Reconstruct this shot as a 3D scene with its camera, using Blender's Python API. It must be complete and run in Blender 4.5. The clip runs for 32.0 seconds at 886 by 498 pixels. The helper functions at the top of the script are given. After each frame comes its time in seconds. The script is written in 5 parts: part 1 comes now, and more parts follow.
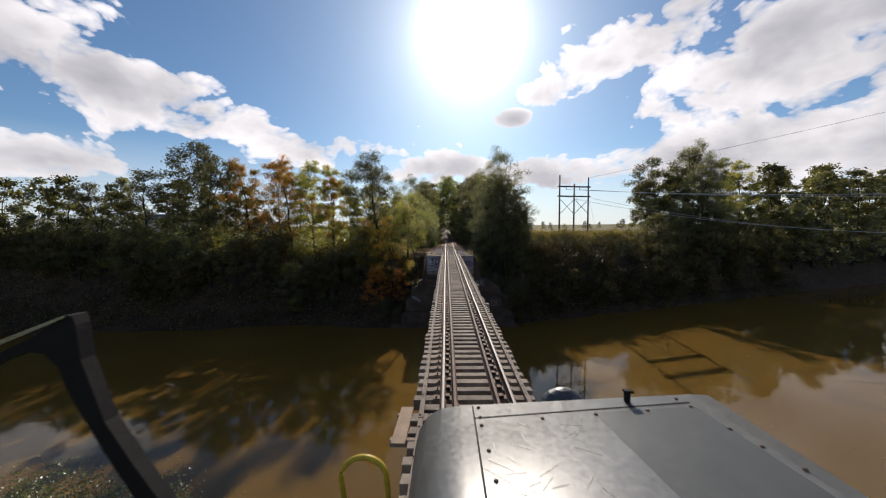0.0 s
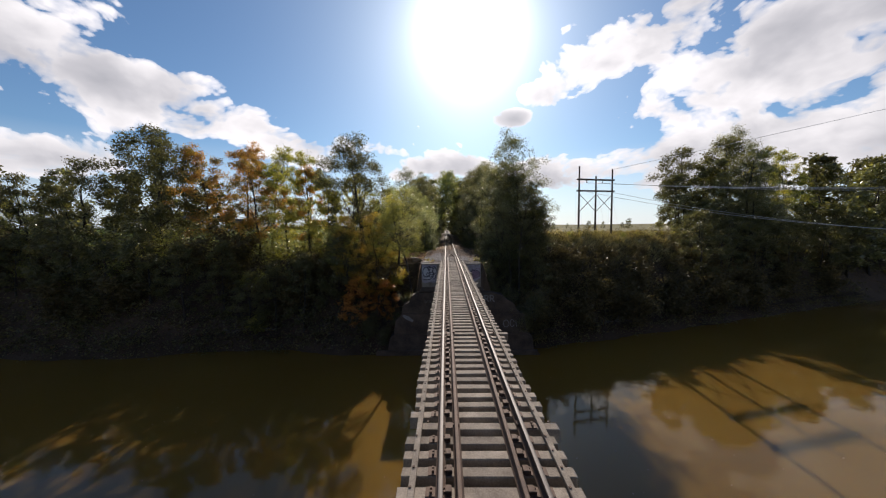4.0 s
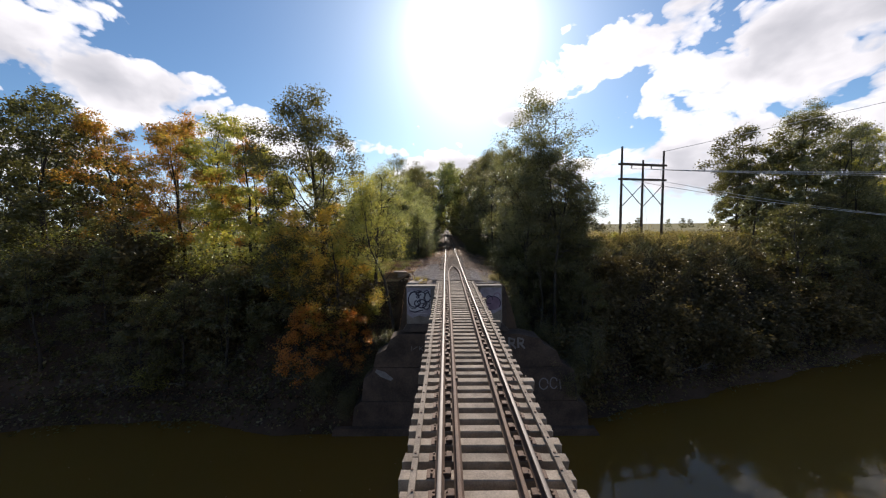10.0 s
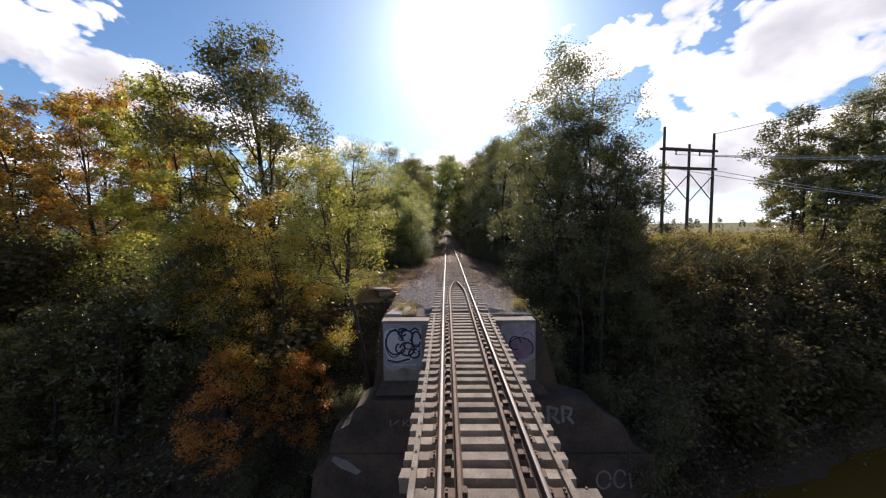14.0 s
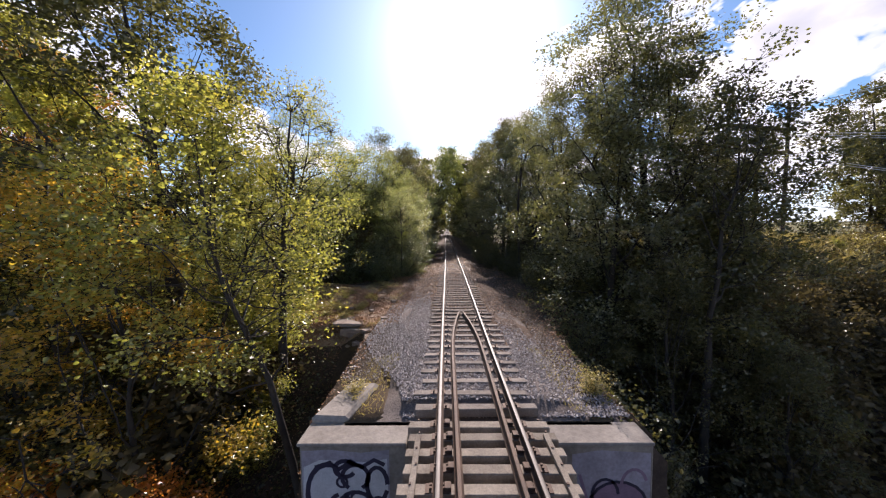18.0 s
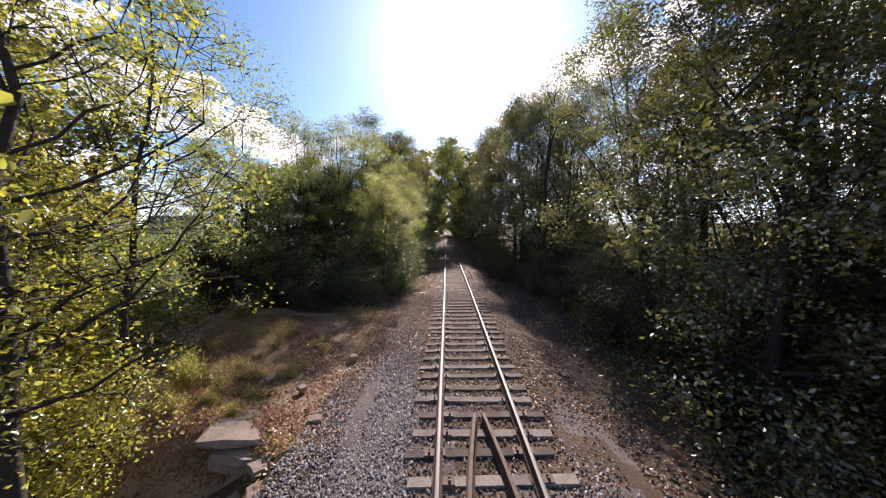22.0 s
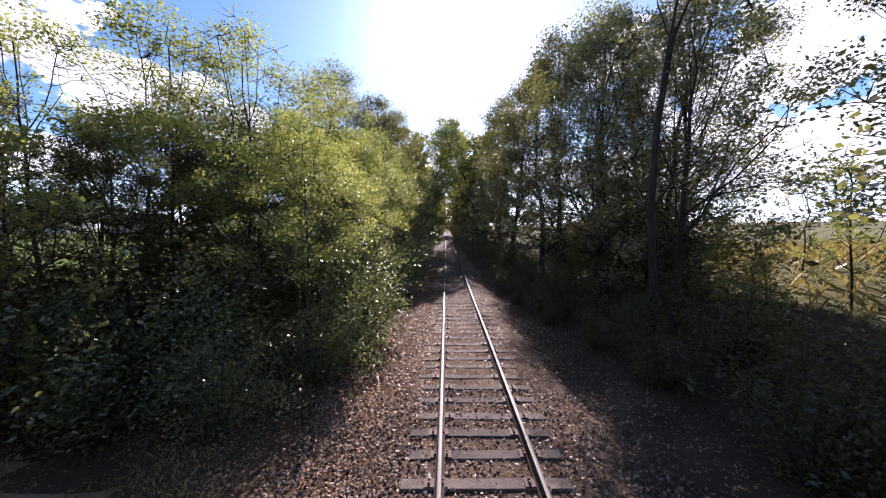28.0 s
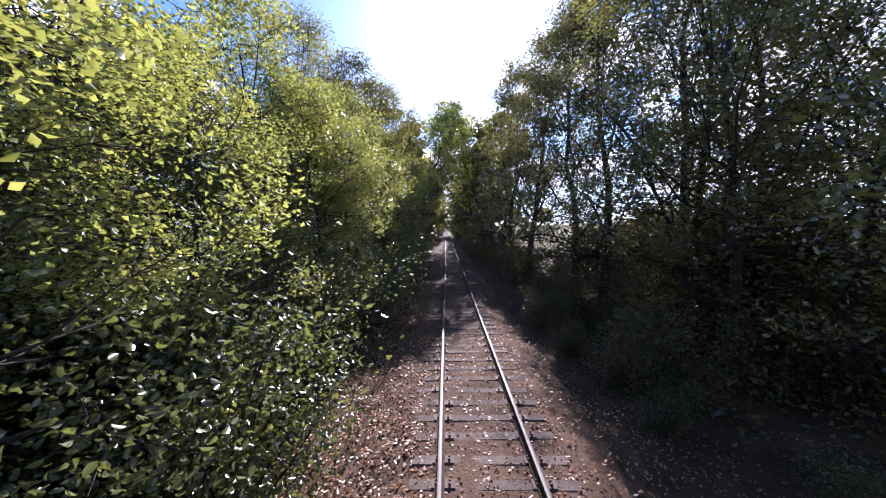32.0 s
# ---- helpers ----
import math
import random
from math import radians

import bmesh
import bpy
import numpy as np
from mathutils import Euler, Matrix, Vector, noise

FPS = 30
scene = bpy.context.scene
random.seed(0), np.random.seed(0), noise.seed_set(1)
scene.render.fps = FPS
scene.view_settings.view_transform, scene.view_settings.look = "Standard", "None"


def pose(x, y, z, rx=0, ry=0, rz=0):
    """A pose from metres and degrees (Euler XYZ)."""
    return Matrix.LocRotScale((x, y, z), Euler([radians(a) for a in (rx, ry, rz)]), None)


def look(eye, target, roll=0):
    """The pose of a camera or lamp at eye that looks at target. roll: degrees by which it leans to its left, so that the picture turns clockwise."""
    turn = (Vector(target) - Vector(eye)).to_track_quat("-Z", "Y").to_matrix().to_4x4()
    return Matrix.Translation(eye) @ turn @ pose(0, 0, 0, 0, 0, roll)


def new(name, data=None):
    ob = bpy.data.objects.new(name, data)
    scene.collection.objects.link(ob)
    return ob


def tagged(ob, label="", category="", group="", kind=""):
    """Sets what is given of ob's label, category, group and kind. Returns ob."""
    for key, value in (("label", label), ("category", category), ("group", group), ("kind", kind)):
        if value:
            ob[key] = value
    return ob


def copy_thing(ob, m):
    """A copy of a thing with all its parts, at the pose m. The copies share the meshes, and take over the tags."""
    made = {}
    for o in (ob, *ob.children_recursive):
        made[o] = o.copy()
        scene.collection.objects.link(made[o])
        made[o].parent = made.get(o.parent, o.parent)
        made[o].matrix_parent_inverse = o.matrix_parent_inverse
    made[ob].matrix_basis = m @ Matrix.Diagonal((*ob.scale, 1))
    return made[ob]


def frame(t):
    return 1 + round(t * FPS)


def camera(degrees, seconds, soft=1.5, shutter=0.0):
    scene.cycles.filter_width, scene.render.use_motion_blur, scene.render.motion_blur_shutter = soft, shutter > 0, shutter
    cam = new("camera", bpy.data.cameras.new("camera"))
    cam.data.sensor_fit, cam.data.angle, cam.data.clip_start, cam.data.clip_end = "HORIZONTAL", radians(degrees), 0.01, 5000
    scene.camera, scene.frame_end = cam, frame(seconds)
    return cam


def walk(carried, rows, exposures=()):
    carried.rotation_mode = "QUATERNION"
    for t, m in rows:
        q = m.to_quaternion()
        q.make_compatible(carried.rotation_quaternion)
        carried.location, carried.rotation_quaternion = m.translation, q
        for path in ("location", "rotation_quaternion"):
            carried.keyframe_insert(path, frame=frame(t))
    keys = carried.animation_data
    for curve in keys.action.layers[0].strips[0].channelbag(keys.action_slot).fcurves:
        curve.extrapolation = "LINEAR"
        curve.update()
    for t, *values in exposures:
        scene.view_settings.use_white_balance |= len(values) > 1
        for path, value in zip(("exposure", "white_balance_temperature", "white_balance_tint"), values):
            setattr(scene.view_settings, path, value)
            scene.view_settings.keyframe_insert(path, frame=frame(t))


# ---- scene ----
# World: x across the track to the right, y along the track, z up; z = 0 is the top of the rails.
cam = camera(106.9, 32.0, soft=1.2, shutter=0.1)
PATH = [
    (0.0, 0.0), (1.0, 2.73), (2.0, 5.39), (3.0, 7.89), (3.5, 9.09), (5.5, 13.84), (6.5, 16.23), (7.5, 18.65), (8.5, 21.1),
    (9.5, 23.54), (10.5, 25.88), (11.5, 28.08), (12.5, 30.23), (13.5, 32.41), (14.5, 34.57), (16.5, 38.75), (17.5, 40.78),
    (18.5, 42.83), (19.5, 44.9), (20.5, 46.84), (21.5, 48.77), (22.5, 50.74), (23.5, 52.63), (24.5, 54.51), (25.5, 56.38),
    (27.5, 60.08), (28.5, 61.94), (29.5, 63.82), (30.5, 65.65), (31.5, 67.36), (32.0, 68.17)]
EYE_X, EYE_Z = -0.62, 3.66
EXPOSURES = [(0.0, 0.05, 6700, 16), (8.0, 0.3, 6650, 16), (14.0, 0.58, 6600, 19), (19.0, 0.82, 6450, 24), (25.0, 0.95, 6300, 24), (28.0, 1.12, 6050, 29), (30.0, 1.34, 5850, 32), (32.0, 1.28, 5650, 31)]
walk(cam, [(t, pose(EYE_X, y, EYE_Z, 86.26, 0.54, 0.55)) for t, y in PATH], EXPOSURES)

# ---- sky and sun ----
SUN_AZ, SUN_EL = radians(4.3), radians(29.7)   # azimuth to the right of the track
SUN = Vector((math.sin(SUN_AZ) * math.cos(SUN_EL), math.cos(SUN_AZ) * math.cos(SUN_EL), math.sin(SUN_EL)))
lamp = bpy.data.lights.new("sun", "SUN")
lamp.energy, lamp.angle, lamp.color = 5.0, radians(0.55), (1.0, 0.93, 0.82)
sun = new("sun", lamp)
sun.matrix_world = look(SUN * 50, (0, 0, 0))


class Nodes:
    """Short hand for node trees."""

    def __init__(self, tree):
        self.tree, self.n, self.l = tree, tree.nodes, tree.links

    def add(self, kind, ins=None, **props):
        nd = self.n.new(kind)
        for k, v in props.items():
            setattr(nd, k, v)
        for k, v in (ins or {}).items():
            self.put(nd.inputs[k], v)
        return nd

    def put(self, socket, v):
        if isinstance(v, bpy.types.NodeSocket):
            self.l.new(v, socket)
        else:
            socket.default_value = v

    def math(self, op, a, b=0.0, c=0.0, clamp=False):
        nd = self.add("ShaderNodeMath", {0: a, 1: b, 2: c}, operation=op)
        nd.use_clamp = clamp
        return nd.outputs[0]

    def mix(self, f, a, b, blend="MIX"):
        nd = self.add("ShaderNodeMix", data_type="RGBA", blend_type=blend)
        for k, v in ((0, f), (6, a), (7, b)):
            self.put(nd.inputs[k], v)
        return nd.outputs[2]

    def ramp(self, f, stops):
        nd = self.add("ShaderNodeValToRGB", {0: f})
        el = nd.color_ramp.elements
        while len(el) < len(stops):
            el.new(0.5)
        for e, (p, c) in zip(el, stops):
            e.position, e.color = p, (*c, 1) if len(c) == 3 else c
        return nd.outputs[0]

    def noise(self, vec, scale, detail=4.0, rough=0.55):
        return self.add("ShaderNodeTexNoise", {"Vector": vec, "Scale": scale, "Detail": detail, "Roughness": rough}).outputs[0]


world = bpy.data.worlds.new("sky")
scene.world = world
world.use_nodes = True
W = Nodes(world.node_tree)
W.n.clear()
sky = W.add("ShaderNodeTexSky", sky_type="NISHITA")
sky.sun_disc, sky.sun_elevation, sky.sun_rotation = False, SUN_EL, SUN_AZ
sky.air_density, sky.dust_density, sky.ozone_density, sky.altitude = 1.0, 0.6, 1.0, 200
way = W.add("ShaderNodeTexCoord").outputs["Generated"]
xyz = W.add("ShaderNodeSeparateXYZ", {0: way})
az = W.math("ARCTAN2", xyz.outputs[0], xyz.outputs[1])
el = W.math("ARCSINE", xyz.outputs[2])
# cumulus banks: azimuth, elevation, half width, half height (degrees)
BANKS = [(-56, 21, 12, 5.5), (-44, 16.5, 9, 5), (-35, 14.5, 8, 3.2), (-25, 12, 9, 2.8), (-13, 13, 8, 2.2), (11.0, 17.4, 3.0, 1.3), (-2, 10, 9, 2.5),
         (42, 20, 15, 8), (33, 25, 8, 5), (55, 25, 14, 12), (24, 24.5, 8, 4), (19, 21.5, 6, 2.5), (40, 9, 20, 5), (17, 9, 10, 3.5), (-56, 8, 13, 3), (75, 14, 20, 10), (-85, 14, 18, 7),
         (120, 20, 30, 9), (-130, 25, 30, 8), (180, 18, 25, 8)]
bank = None
for a, e, w, h in BANKS:
    dx = W.math("DIVIDE", W.math("SUBTRACT", az, radians(a)), radians(w))
    dy = W.math("DIVIDE", W.math("SUBTRACT", el, radians(e)), radians(h))
    d = W.math("SUBTRACT", 1.0, W.math("ADD", W.math("MULTIPLY", dx, dx), W.math("MULTIPLY", dy, dy)))
    bank = d if bank is None else W.math("SMOOTH_MAX", bank, d, 0.3)
bank = W.math("MAXIMUM", bank, -1.2)
stretch = W.add("ShaderNodeMapping", {"Vector": way, "Scale": (1.0, 1.0, 1.55)}).outputs[0]
warp = W.add("ShaderNodeTexNoise", {"Vector": stretch, "Scale": 3.2, "Detail": 3.0}).outputs["Color"]
bent = W.add("ShaderNodeVectorMath", {0: warp, 1: stretch, 2: (0.0, 0.0, 0.0)}, operation="ADD")
bent = W.mix(0.16, stretch, bent.outputs[0])
puffs = W.noise(bent, 4.2, 8.0, 0.55)
cells = W.add("ShaderNodeTexVoronoi", {"Vector": bent, "Scale": 9.0, "Detail": 3.0, "Roughness": 0.6, "Smoothness": 0.6}, feature="SMOOTH_F1").outputs["Distance"]
fine = W.noise(bent, 16.0, 8.0, 0.58)
body = W.math("ADD", bank, W.math("MULTIPLY", W.math("SUBTRACT", puffs, 0.5), 3.4))
body = W.math("ADD", body, W.math("MULTIPLY", W.math("SUBTRACT", 0.95, cells), 1.5))
field = W.math("ADD", body, W.math("MULTIPLY", W.math("SUBTRACT", fine, 0.5), 1.3))
cover = W.ramp(W.math("MULTIPLY_ADD", field, 0.5, 0.35), [(0.31, (0, 0, 0)), (0.38, (0.55, 0.55, 0.55)), (0.56, (1, 1, 1))])
# thick cores and flat bases are grey, thin rims are white
under = W.noise(W.add("ShaderNodeMapping", {"Vector": stretch, "Location": (0.0, 0.0, 0.09)}).outputs[0], 4.2, 4.0, 0.5)
core = W.math("ADD", W.math("MULTIPLY", body, 0.3), W.math("MULTIPLY", W.math("SUBTRACT", under, 0.5), 1.3))
core = W.math("ADD", core, W.math("MULTIPLY", W.math("SUBTRACT", cells, 0.4), 0.35))
shade = W.ramp(core, [(0.1, (1.1, 1.11, 1.13)), (0.32, (0.85, 0.865, 0.89)), (0.55, (0.58, 0.6, 0.64)), (0.85, (0.38, 0.405, 0.45))])
dot = W.add("ShaderNodeVectorMath", {0: way, 1: tuple(SUN)}, operation="DOT_PRODUCT").outputs["Value"]
dot = W.math("MAXIMUM", dot, 0.0)
glow = W.math("ADD", W.math("MULTIPLY", W.math("POWER", dot, 300.0), 3.0), W.math("MULTIPLY", W.math("POWER", dot, 75.0), 0.42))
glow = W.math("ADD", glow, W.math("MULTIPLY", W.math("POWER", dot, 16.0), 0.16))
clear = W.mix(1.0, sky.outputs[0], (0.055, 0.078, 0.095, 1), "MULTIPLY")
haze = W.ramp(W.math("MULTIPLY", el, 2.6), [(0.0, (0.75, 0.75, 0.75)), (0.55, (0, 0, 0))])
clear = W.mix(haze, clear, (0.8, 0.88, 0.98, 1))
lit = W.mix(cover, clear, shade)
lit = W.mix(1.0, lit, W.add("ShaderNodeCombineColor", {0: glow, 1: glow, 2: glow}).outputs[0], "ADD")
W.l.new(W.add("ShaderNodeBackground", {"Color": lit, "Strength": 0.93}).outputs[0], W.add("ShaderNodeOutputWorld").inputs[0])


# ---- materials ----
def surface(name, base, dark, rough=0.8, metal=0.0, scale=3.0, fine_scale=40.0, bump=0.3, spec=0.4, stops=(0.3, 0.7), per_object=0.0, speckle=0.0):
    """A plain weathered surface: two colours mixed by large stains, fine grain in colour and relief."""
    m = bpy.data.materials.new(name)
    m.use_nodes = True
    N = Nodes(m.node_tree)
    b = N.n["Principled BSDF"]
    co = N.add("ShaderNodeTexCoord").outputs["Object"]
    if per_object:
        rnd = N.add("ShaderNodeObjectInfo").outputs["Random"]
        off = N.add("ShaderNodeCombineXYZ", {0: N.math("MULTIPLY", rnd, 60.0), 1: N.math("MULTIPLY", rnd, 37.0), 2: rnd}).outputs[0]
        co = N.add("ShaderNodeVectorMath", {0: co, 1: off}, operation="ADD").outputs[0]
    big = N.noise(co, scale, 5.0, 0.6)
    grain = N.noise(co, fine_scale, 4.0, 0.6)
    f = N.ramp(N.math("ADD", N.math("MULTIPLY", big, 0.7), N.math("MULTIPLY", grain, 0.3)), [(stops[0], (0, 0, 0)), (stops[1], (1, 1, 1))])
    col = N.mix(f, (*dark, 1), (*base, 1))
    col = N.mix(N.math("MULTIPLY", N.math("SUBTRACT", 1.0, grain), 0.35 + speckle), col, (*(c * 0.5 for c in dark), 1))
    if per_object:
        tone = N.math("MULTIPLY_ADD", rnd, per_object, 1.0 - per_object * 0.6)
        col = N.mix(1.0, col, N.add("ShaderNodeCombineColor", {0: tone, 1: tone, 2: tone}).outputs[0], "MULTIPLY")
    N.put(b.inputs["Base Color"], col)
    N.put(b.inputs["Roughness"], N.math("MULTIPLY_ADD", grain, 0.25, rough - 0.12, clamp=True))
    N.put(b.inputs["Metallic"], metal)
    N.put(b.inputs["Specular IOR Level"], spec)
    if bump:
        N.put(b.inputs["Normal"], N.add("ShaderNodeBump", {"Strength": bump, "Distance": 0.02, "Height": N.math("ADD", grain, N.math("MULTIPLY", big, 0.6))}).outputs[0])
    return m


def foliage(name, stops, through_light=0.45, gloss=0.06):
    """Leaves: each one takes a colour of its own from the stops, lets light through and shines a little."""
    m = bpy.data.materials.new(name)
    m.use_nodes = True
    N = Nodes(m.node_tree)
    N.n.clear()
    leaf = N.add("ShaderNodeNewGeometry").outputs["Random Per Island"]
    tree = N.add("ShaderNodeObjectInfo").outputs["Random"]
    co = N.add("ShaderNodeTexCoord").outputs["Object"]
    mass = N.noise(co, 0.55, 3.0, 0.5)
    f = N.math("ADD", N.math("MULTIPLY", leaf, 0.45), N.math("MULTIPLY_ADD", tree, 0.16, -0.08))
    f = N.math("ADD", f, N.math("MULTIPLY_ADD", mass, 1.1, -0.3), clamp=True)
    col = N.ramp(f, stops)
    col = N.mix(1.0, col, (1.8, 1.62, 1.5, 1), "MULTIPLY")
    warm = N.mix(1.0, col, (1.36, 1.36, 0.85, 1), "MULTIPLY")
    d = N.add("ShaderNodeBsdfDiffuse", {"Color": col})
    t = N.add("ShaderNodeBsdfTranslucent", {"Color": warm})
    g = N.add("ShaderNodeBsdfGlossy", {"Color": (0.9, 0.92, 0.9, 1), "Roughness": 0.34})
    a = N.add("ShaderNodeMixShader", {0: through_light, 1: d.outputs[0], 2: t.outputs[0]})
    b = N.add("ShaderNodeMixShader", {0: gloss, 1: a.outputs[0], 2: g.outputs[0]})
    N.l.new(b.outputs[0], N.add("ShaderNodeOutputMaterial").inputs[0])
    return m


LEAF_DARK = foliage("leaves_dark_green", [(0.0, (0.032, 0.034, 0.016)), (0.6, (0.06, 0.063, 0.025)), (1.0, (0.13, 0.118, 0.034))], 0.52, 0.05)
LEAF_OLIVE = foliage("leaves_dull_olive", [(0.0, (0.032, 0.028, 0.015)), (0.55, (0.062, 0.053, 0.027)), (1.0, (0.125, 0.104, 0.045))], 0.32, 0.02)
LEAF_GREEN = foliage("leaves_green", [(0.0, (0.046, 0.052, 0.022)), (0.6, (0.092, 0.102, 0.036)), (1.0, (0.195, 0.192, 0.05))], 0.56, 0.11)
LEAF_SHRUB = foliage("leaves_glossy_green", [(0.0, (0.038, 0.052, 0.022)), (0.6, (0.08, 0.1, 0.037)), (1.0, (0.16, 0.175, 0.058))], 0.48, 0.085)
LEAF_LIME = foliage("leaves_yellow_green", [(0.0, (0.085, 0.1, 0.027)), (0.55, (0.185, 0.2, 0.047)), (1.0, (0.34, 0.28, 0.06))], 0.68)
LEAF_FRESH = foliage("leaves_fresh_green", [(0.0, (0.066, 0.086, 0.032)), (0.55, (0.142, 0.168, 0.056)), (1.0, (0.26, 0.262, 0.085))], 0.62)
LEAF_BRIGHT = foliage("leaves_bright_lime", [(0.0, (0.078, 0.1, 0.036)), (0.55, (0.15, 0.178, 0.06)), (1.0, (0.25, 0.265, 0.095))], 0.62)
LEAF_ORANGE = foliage("leaves_orange", [(0.0, (0.1, 0.095, 0.022)), (0.4, (0.18, 0.13, 0.028)), (0.72, (0.28, 0.13, 0.026)), (1.0, (0.34, 0.165, 0.032))], 0.58)
LEAF_GOLD = foliage("leaves_golden", [(0.0, (0.11, 0.105, 0.02)), (0.45, (0.26, 0.20, 0.03)), (0.8, (0.38, 0.22, 0.03)), (1.0, (0.40, 0.17, 0.025))], 0.64)
LEAF_RUST = foliage("leaves_rust_orange", [(0.0, (0.16, 0.10, 0.022)), (0.5, (0.32, 0.13, 0.022)), (1.0, (0.38, 0.2, 0.03))], 0.62)
LEAF_DRY = foliage("leaves_fallen", [(0.0, (0.05, 0.027, 0.016)), (0.5, (0.15, 0.085, 0.05)), (1.0, (0.42, 0.3, 0.2))], 0.15, 0.03)
GRASS = foliage("grass_blades", [(0.0, (0.1, 0.1, 0.034)), (0.5, (0.22, 0.2, 0.075)), (1.0, (0.38, 0.32, 0.16))], 0.42)
WEED = foliage("dry_weeds", [(0.0, (0.09, 0.085, 0.03)), (0.5, (0.17, 0.15, 0.06)), (1.0, (0.28, 0.23, 0.11))], 0.27)
BARK = surface("bark", (0.068, 0.056, 0.046), (0.024, 0.02, 0.017), 0.9, scale=2.0, fine_scale=25, bump=0.8)
BARK_PALE = surface("bark_grey", (0.2, 0.18, 0.155), (0.085, 0.073, 0.06), 0.9, scale=2.0, fine_scale=25, bump=0.7)
SOIL = surface("woodland_soil", (0.14, 0.098, 0.062), (0.035, 0.026, 0.018), 0.95, scale=0.9, fine_scale=14, bump=1.0, speckle=0.25, spec=0.1)
DRY_TURF = surface("dry_turf", (0.42, 0.31, 0.2), (0.2, 0.13, 0.083), 0.95, scale=0.9, fine_scale=16, bump=1.0, speckle=0.15, spec=0.1)
MEADOW = surface("meadow_grass", (0.12, 0.17, 0.035), (0.075, 0.11, 0.025), 0.95, scale=0.06, fine_scale=2.5, bump=0.5, spec=0.1)
STUBBLE = surface("dry_field", (0.19, 0.165, 0.075), (0.115, 0.11, 0.04), 0.95, scale=0.06, fine_scale=2.0, bump=0.5, spec=0.1)
MUD = surface("river_mud", (0.095, 0.063, 0.043), (0.028, 0.02, 0.014), 0.75, scale=0.4, fine_scale=6, bump=0.8, spec=0.1)
BALLAST = surface("ballast_stone", (0.28, 0.235, 0.21), (0.09, 0.072, 0.063), 0.9, scale=1.2, fine_scale=22, bump=1.0, speckle=0.3, spec=0.1)
STONE = surface("crushed_stone", (0.42, 0.39, 0.37), (0.17, 0.15, 0.14), 0.85, scale=9.0, fine_scale=60, bump=0.4, spec=0.1)
STONE_N = Nodes(STONE.node_tree)
tone = STONE_N.ramp(STONE_N.add("ShaderNodeNewGeometry").outputs["Random Per Island"], [(0.0, (0.12, 0.105, 0.1)), (0.4, (0.235, 0.212, 0.205)), (0.8, (0.33, 0.305, 0.297)), (1.0, (0.45, 0.42, 0.41))])
STONE_N.put(STONE.node_tree.nodes["Principled BSDF"].inputs["Base Color"], tone)
BALLAST_OLD = surface("ballast_under_leaf_mould", (0.23, 0.15, 0.10), (0.055, 0.038, 0.028), 0.95, scale=1.2, fine_scale=22, bump=1.0, speckle=0.3, spec=0.1)
DUSTY = surface("dusty_brown_stone", (0.2, 0.15, 0.12), (0.08, 0.06, 0.05), 0.9, scale=9.0, fine_scale=60, bump=0.4, spec=0.1)
STONE_N = Nodes(DUSTY.node_tree)
tone = STONE_N.ramp(STONE_N.add("ShaderNodeNewGeometry").outputs["Random Per Island"], [(0.0, (0.05, 0.037, 0.03)), (0.5, (0.14, 0.10, 0.077)), (0.85, (0.22, 0.17, 0.135)), (1.0, (0.32, 0.26, 0.22))])
STONE_N.put(DUSTY.node_tree.nodes["Principled BSDF"].inputs["Base Color"], tone)
RAIL_TOP = surface("rail_head_polished", (0.12, 0.1, 0.086), (0.065, 0.052, 0.045), 0.58, 0.25, scale=2.0, fine_scale=50, bump=0.05)
RUST = surface("rusty_steel", (0.17, 0.105, 0.07), (0.065, 0.042, 0.032), 0.75, 0.25, scale=3.0, fine_scale=60, bump=0.3)
TIE_BRIDGE = surface("weathered_bridge_timber", (0.42, 0.36, 0.29), (0.145, 0.115, 0.09), 0.85, scale=2.5, fine_scale=30, bump=0.5, per_object=0.45, spec=0.2)
TIE_OLD = surface("grey_sleeper_timber", (0.40, 0.345, 0.295), (0.13, 0.105, 0.088), 0.9, scale=2.5, fine_scale=30, bump=0.6, per_object=0.5, spec=0.2)
# brown sleeper timber with the shadow farther up the track put into its colour
TIE_DARK = surface("dark_sunken_sleeper_timber", (0.21, 0.165, 0.135), (0.065, 0.05, 0.042), 0.9, scale=2.5, fine_scale=30, bump=0.6, per_object=0.5, spec=0.2)
GIRDER = surface("girder_steel", (0.05, 0.042, 0.036), (0.022, 0.018, 0.016), 0.7, 0.3, scale=1.0, fine_scale=20, bump=0.2)
CONCRETE = surface("stained_concrete", (0.36, 0.32, 0.275), (0.12, 0.1, 0.086), 0.9, scale=0.9, fine_scale=12, bump=0.6)
# darker and browner than CONCRETE, for the lower, bearing and wing walls
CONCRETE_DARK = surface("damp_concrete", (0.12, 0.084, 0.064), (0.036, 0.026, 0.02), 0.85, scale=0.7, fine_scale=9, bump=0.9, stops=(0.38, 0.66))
ROCK = surface("brown_sandstone", (0.38, 0.30, 0.235), (0.16, 0.115, 0.088), 0.9, scale=2.0, fine_scale=18, bump=0.8)
SPRAY_WHITE = surface("white_spray_paint", (0.62, 0.62, 0.64), (0.42, 0.42, 0.44), 0.7, scale=3, fine_scale=30, bump=0.1)
SPRAY_WASH = surface("thin_lavender_paint_wash", (0.42, 0.39, 0.46), (0.2, 0.18, 0.2), 0.8, scale=2.2, fine_scale=14, bump=0.2)
SPRAY_DULL = surface("washed_out_spray_paint", (0.27, 0.26, 0.26), (0.15, 0.14, 0.14), 0.8, scale=5, fine_scale=30, bump=0.1)
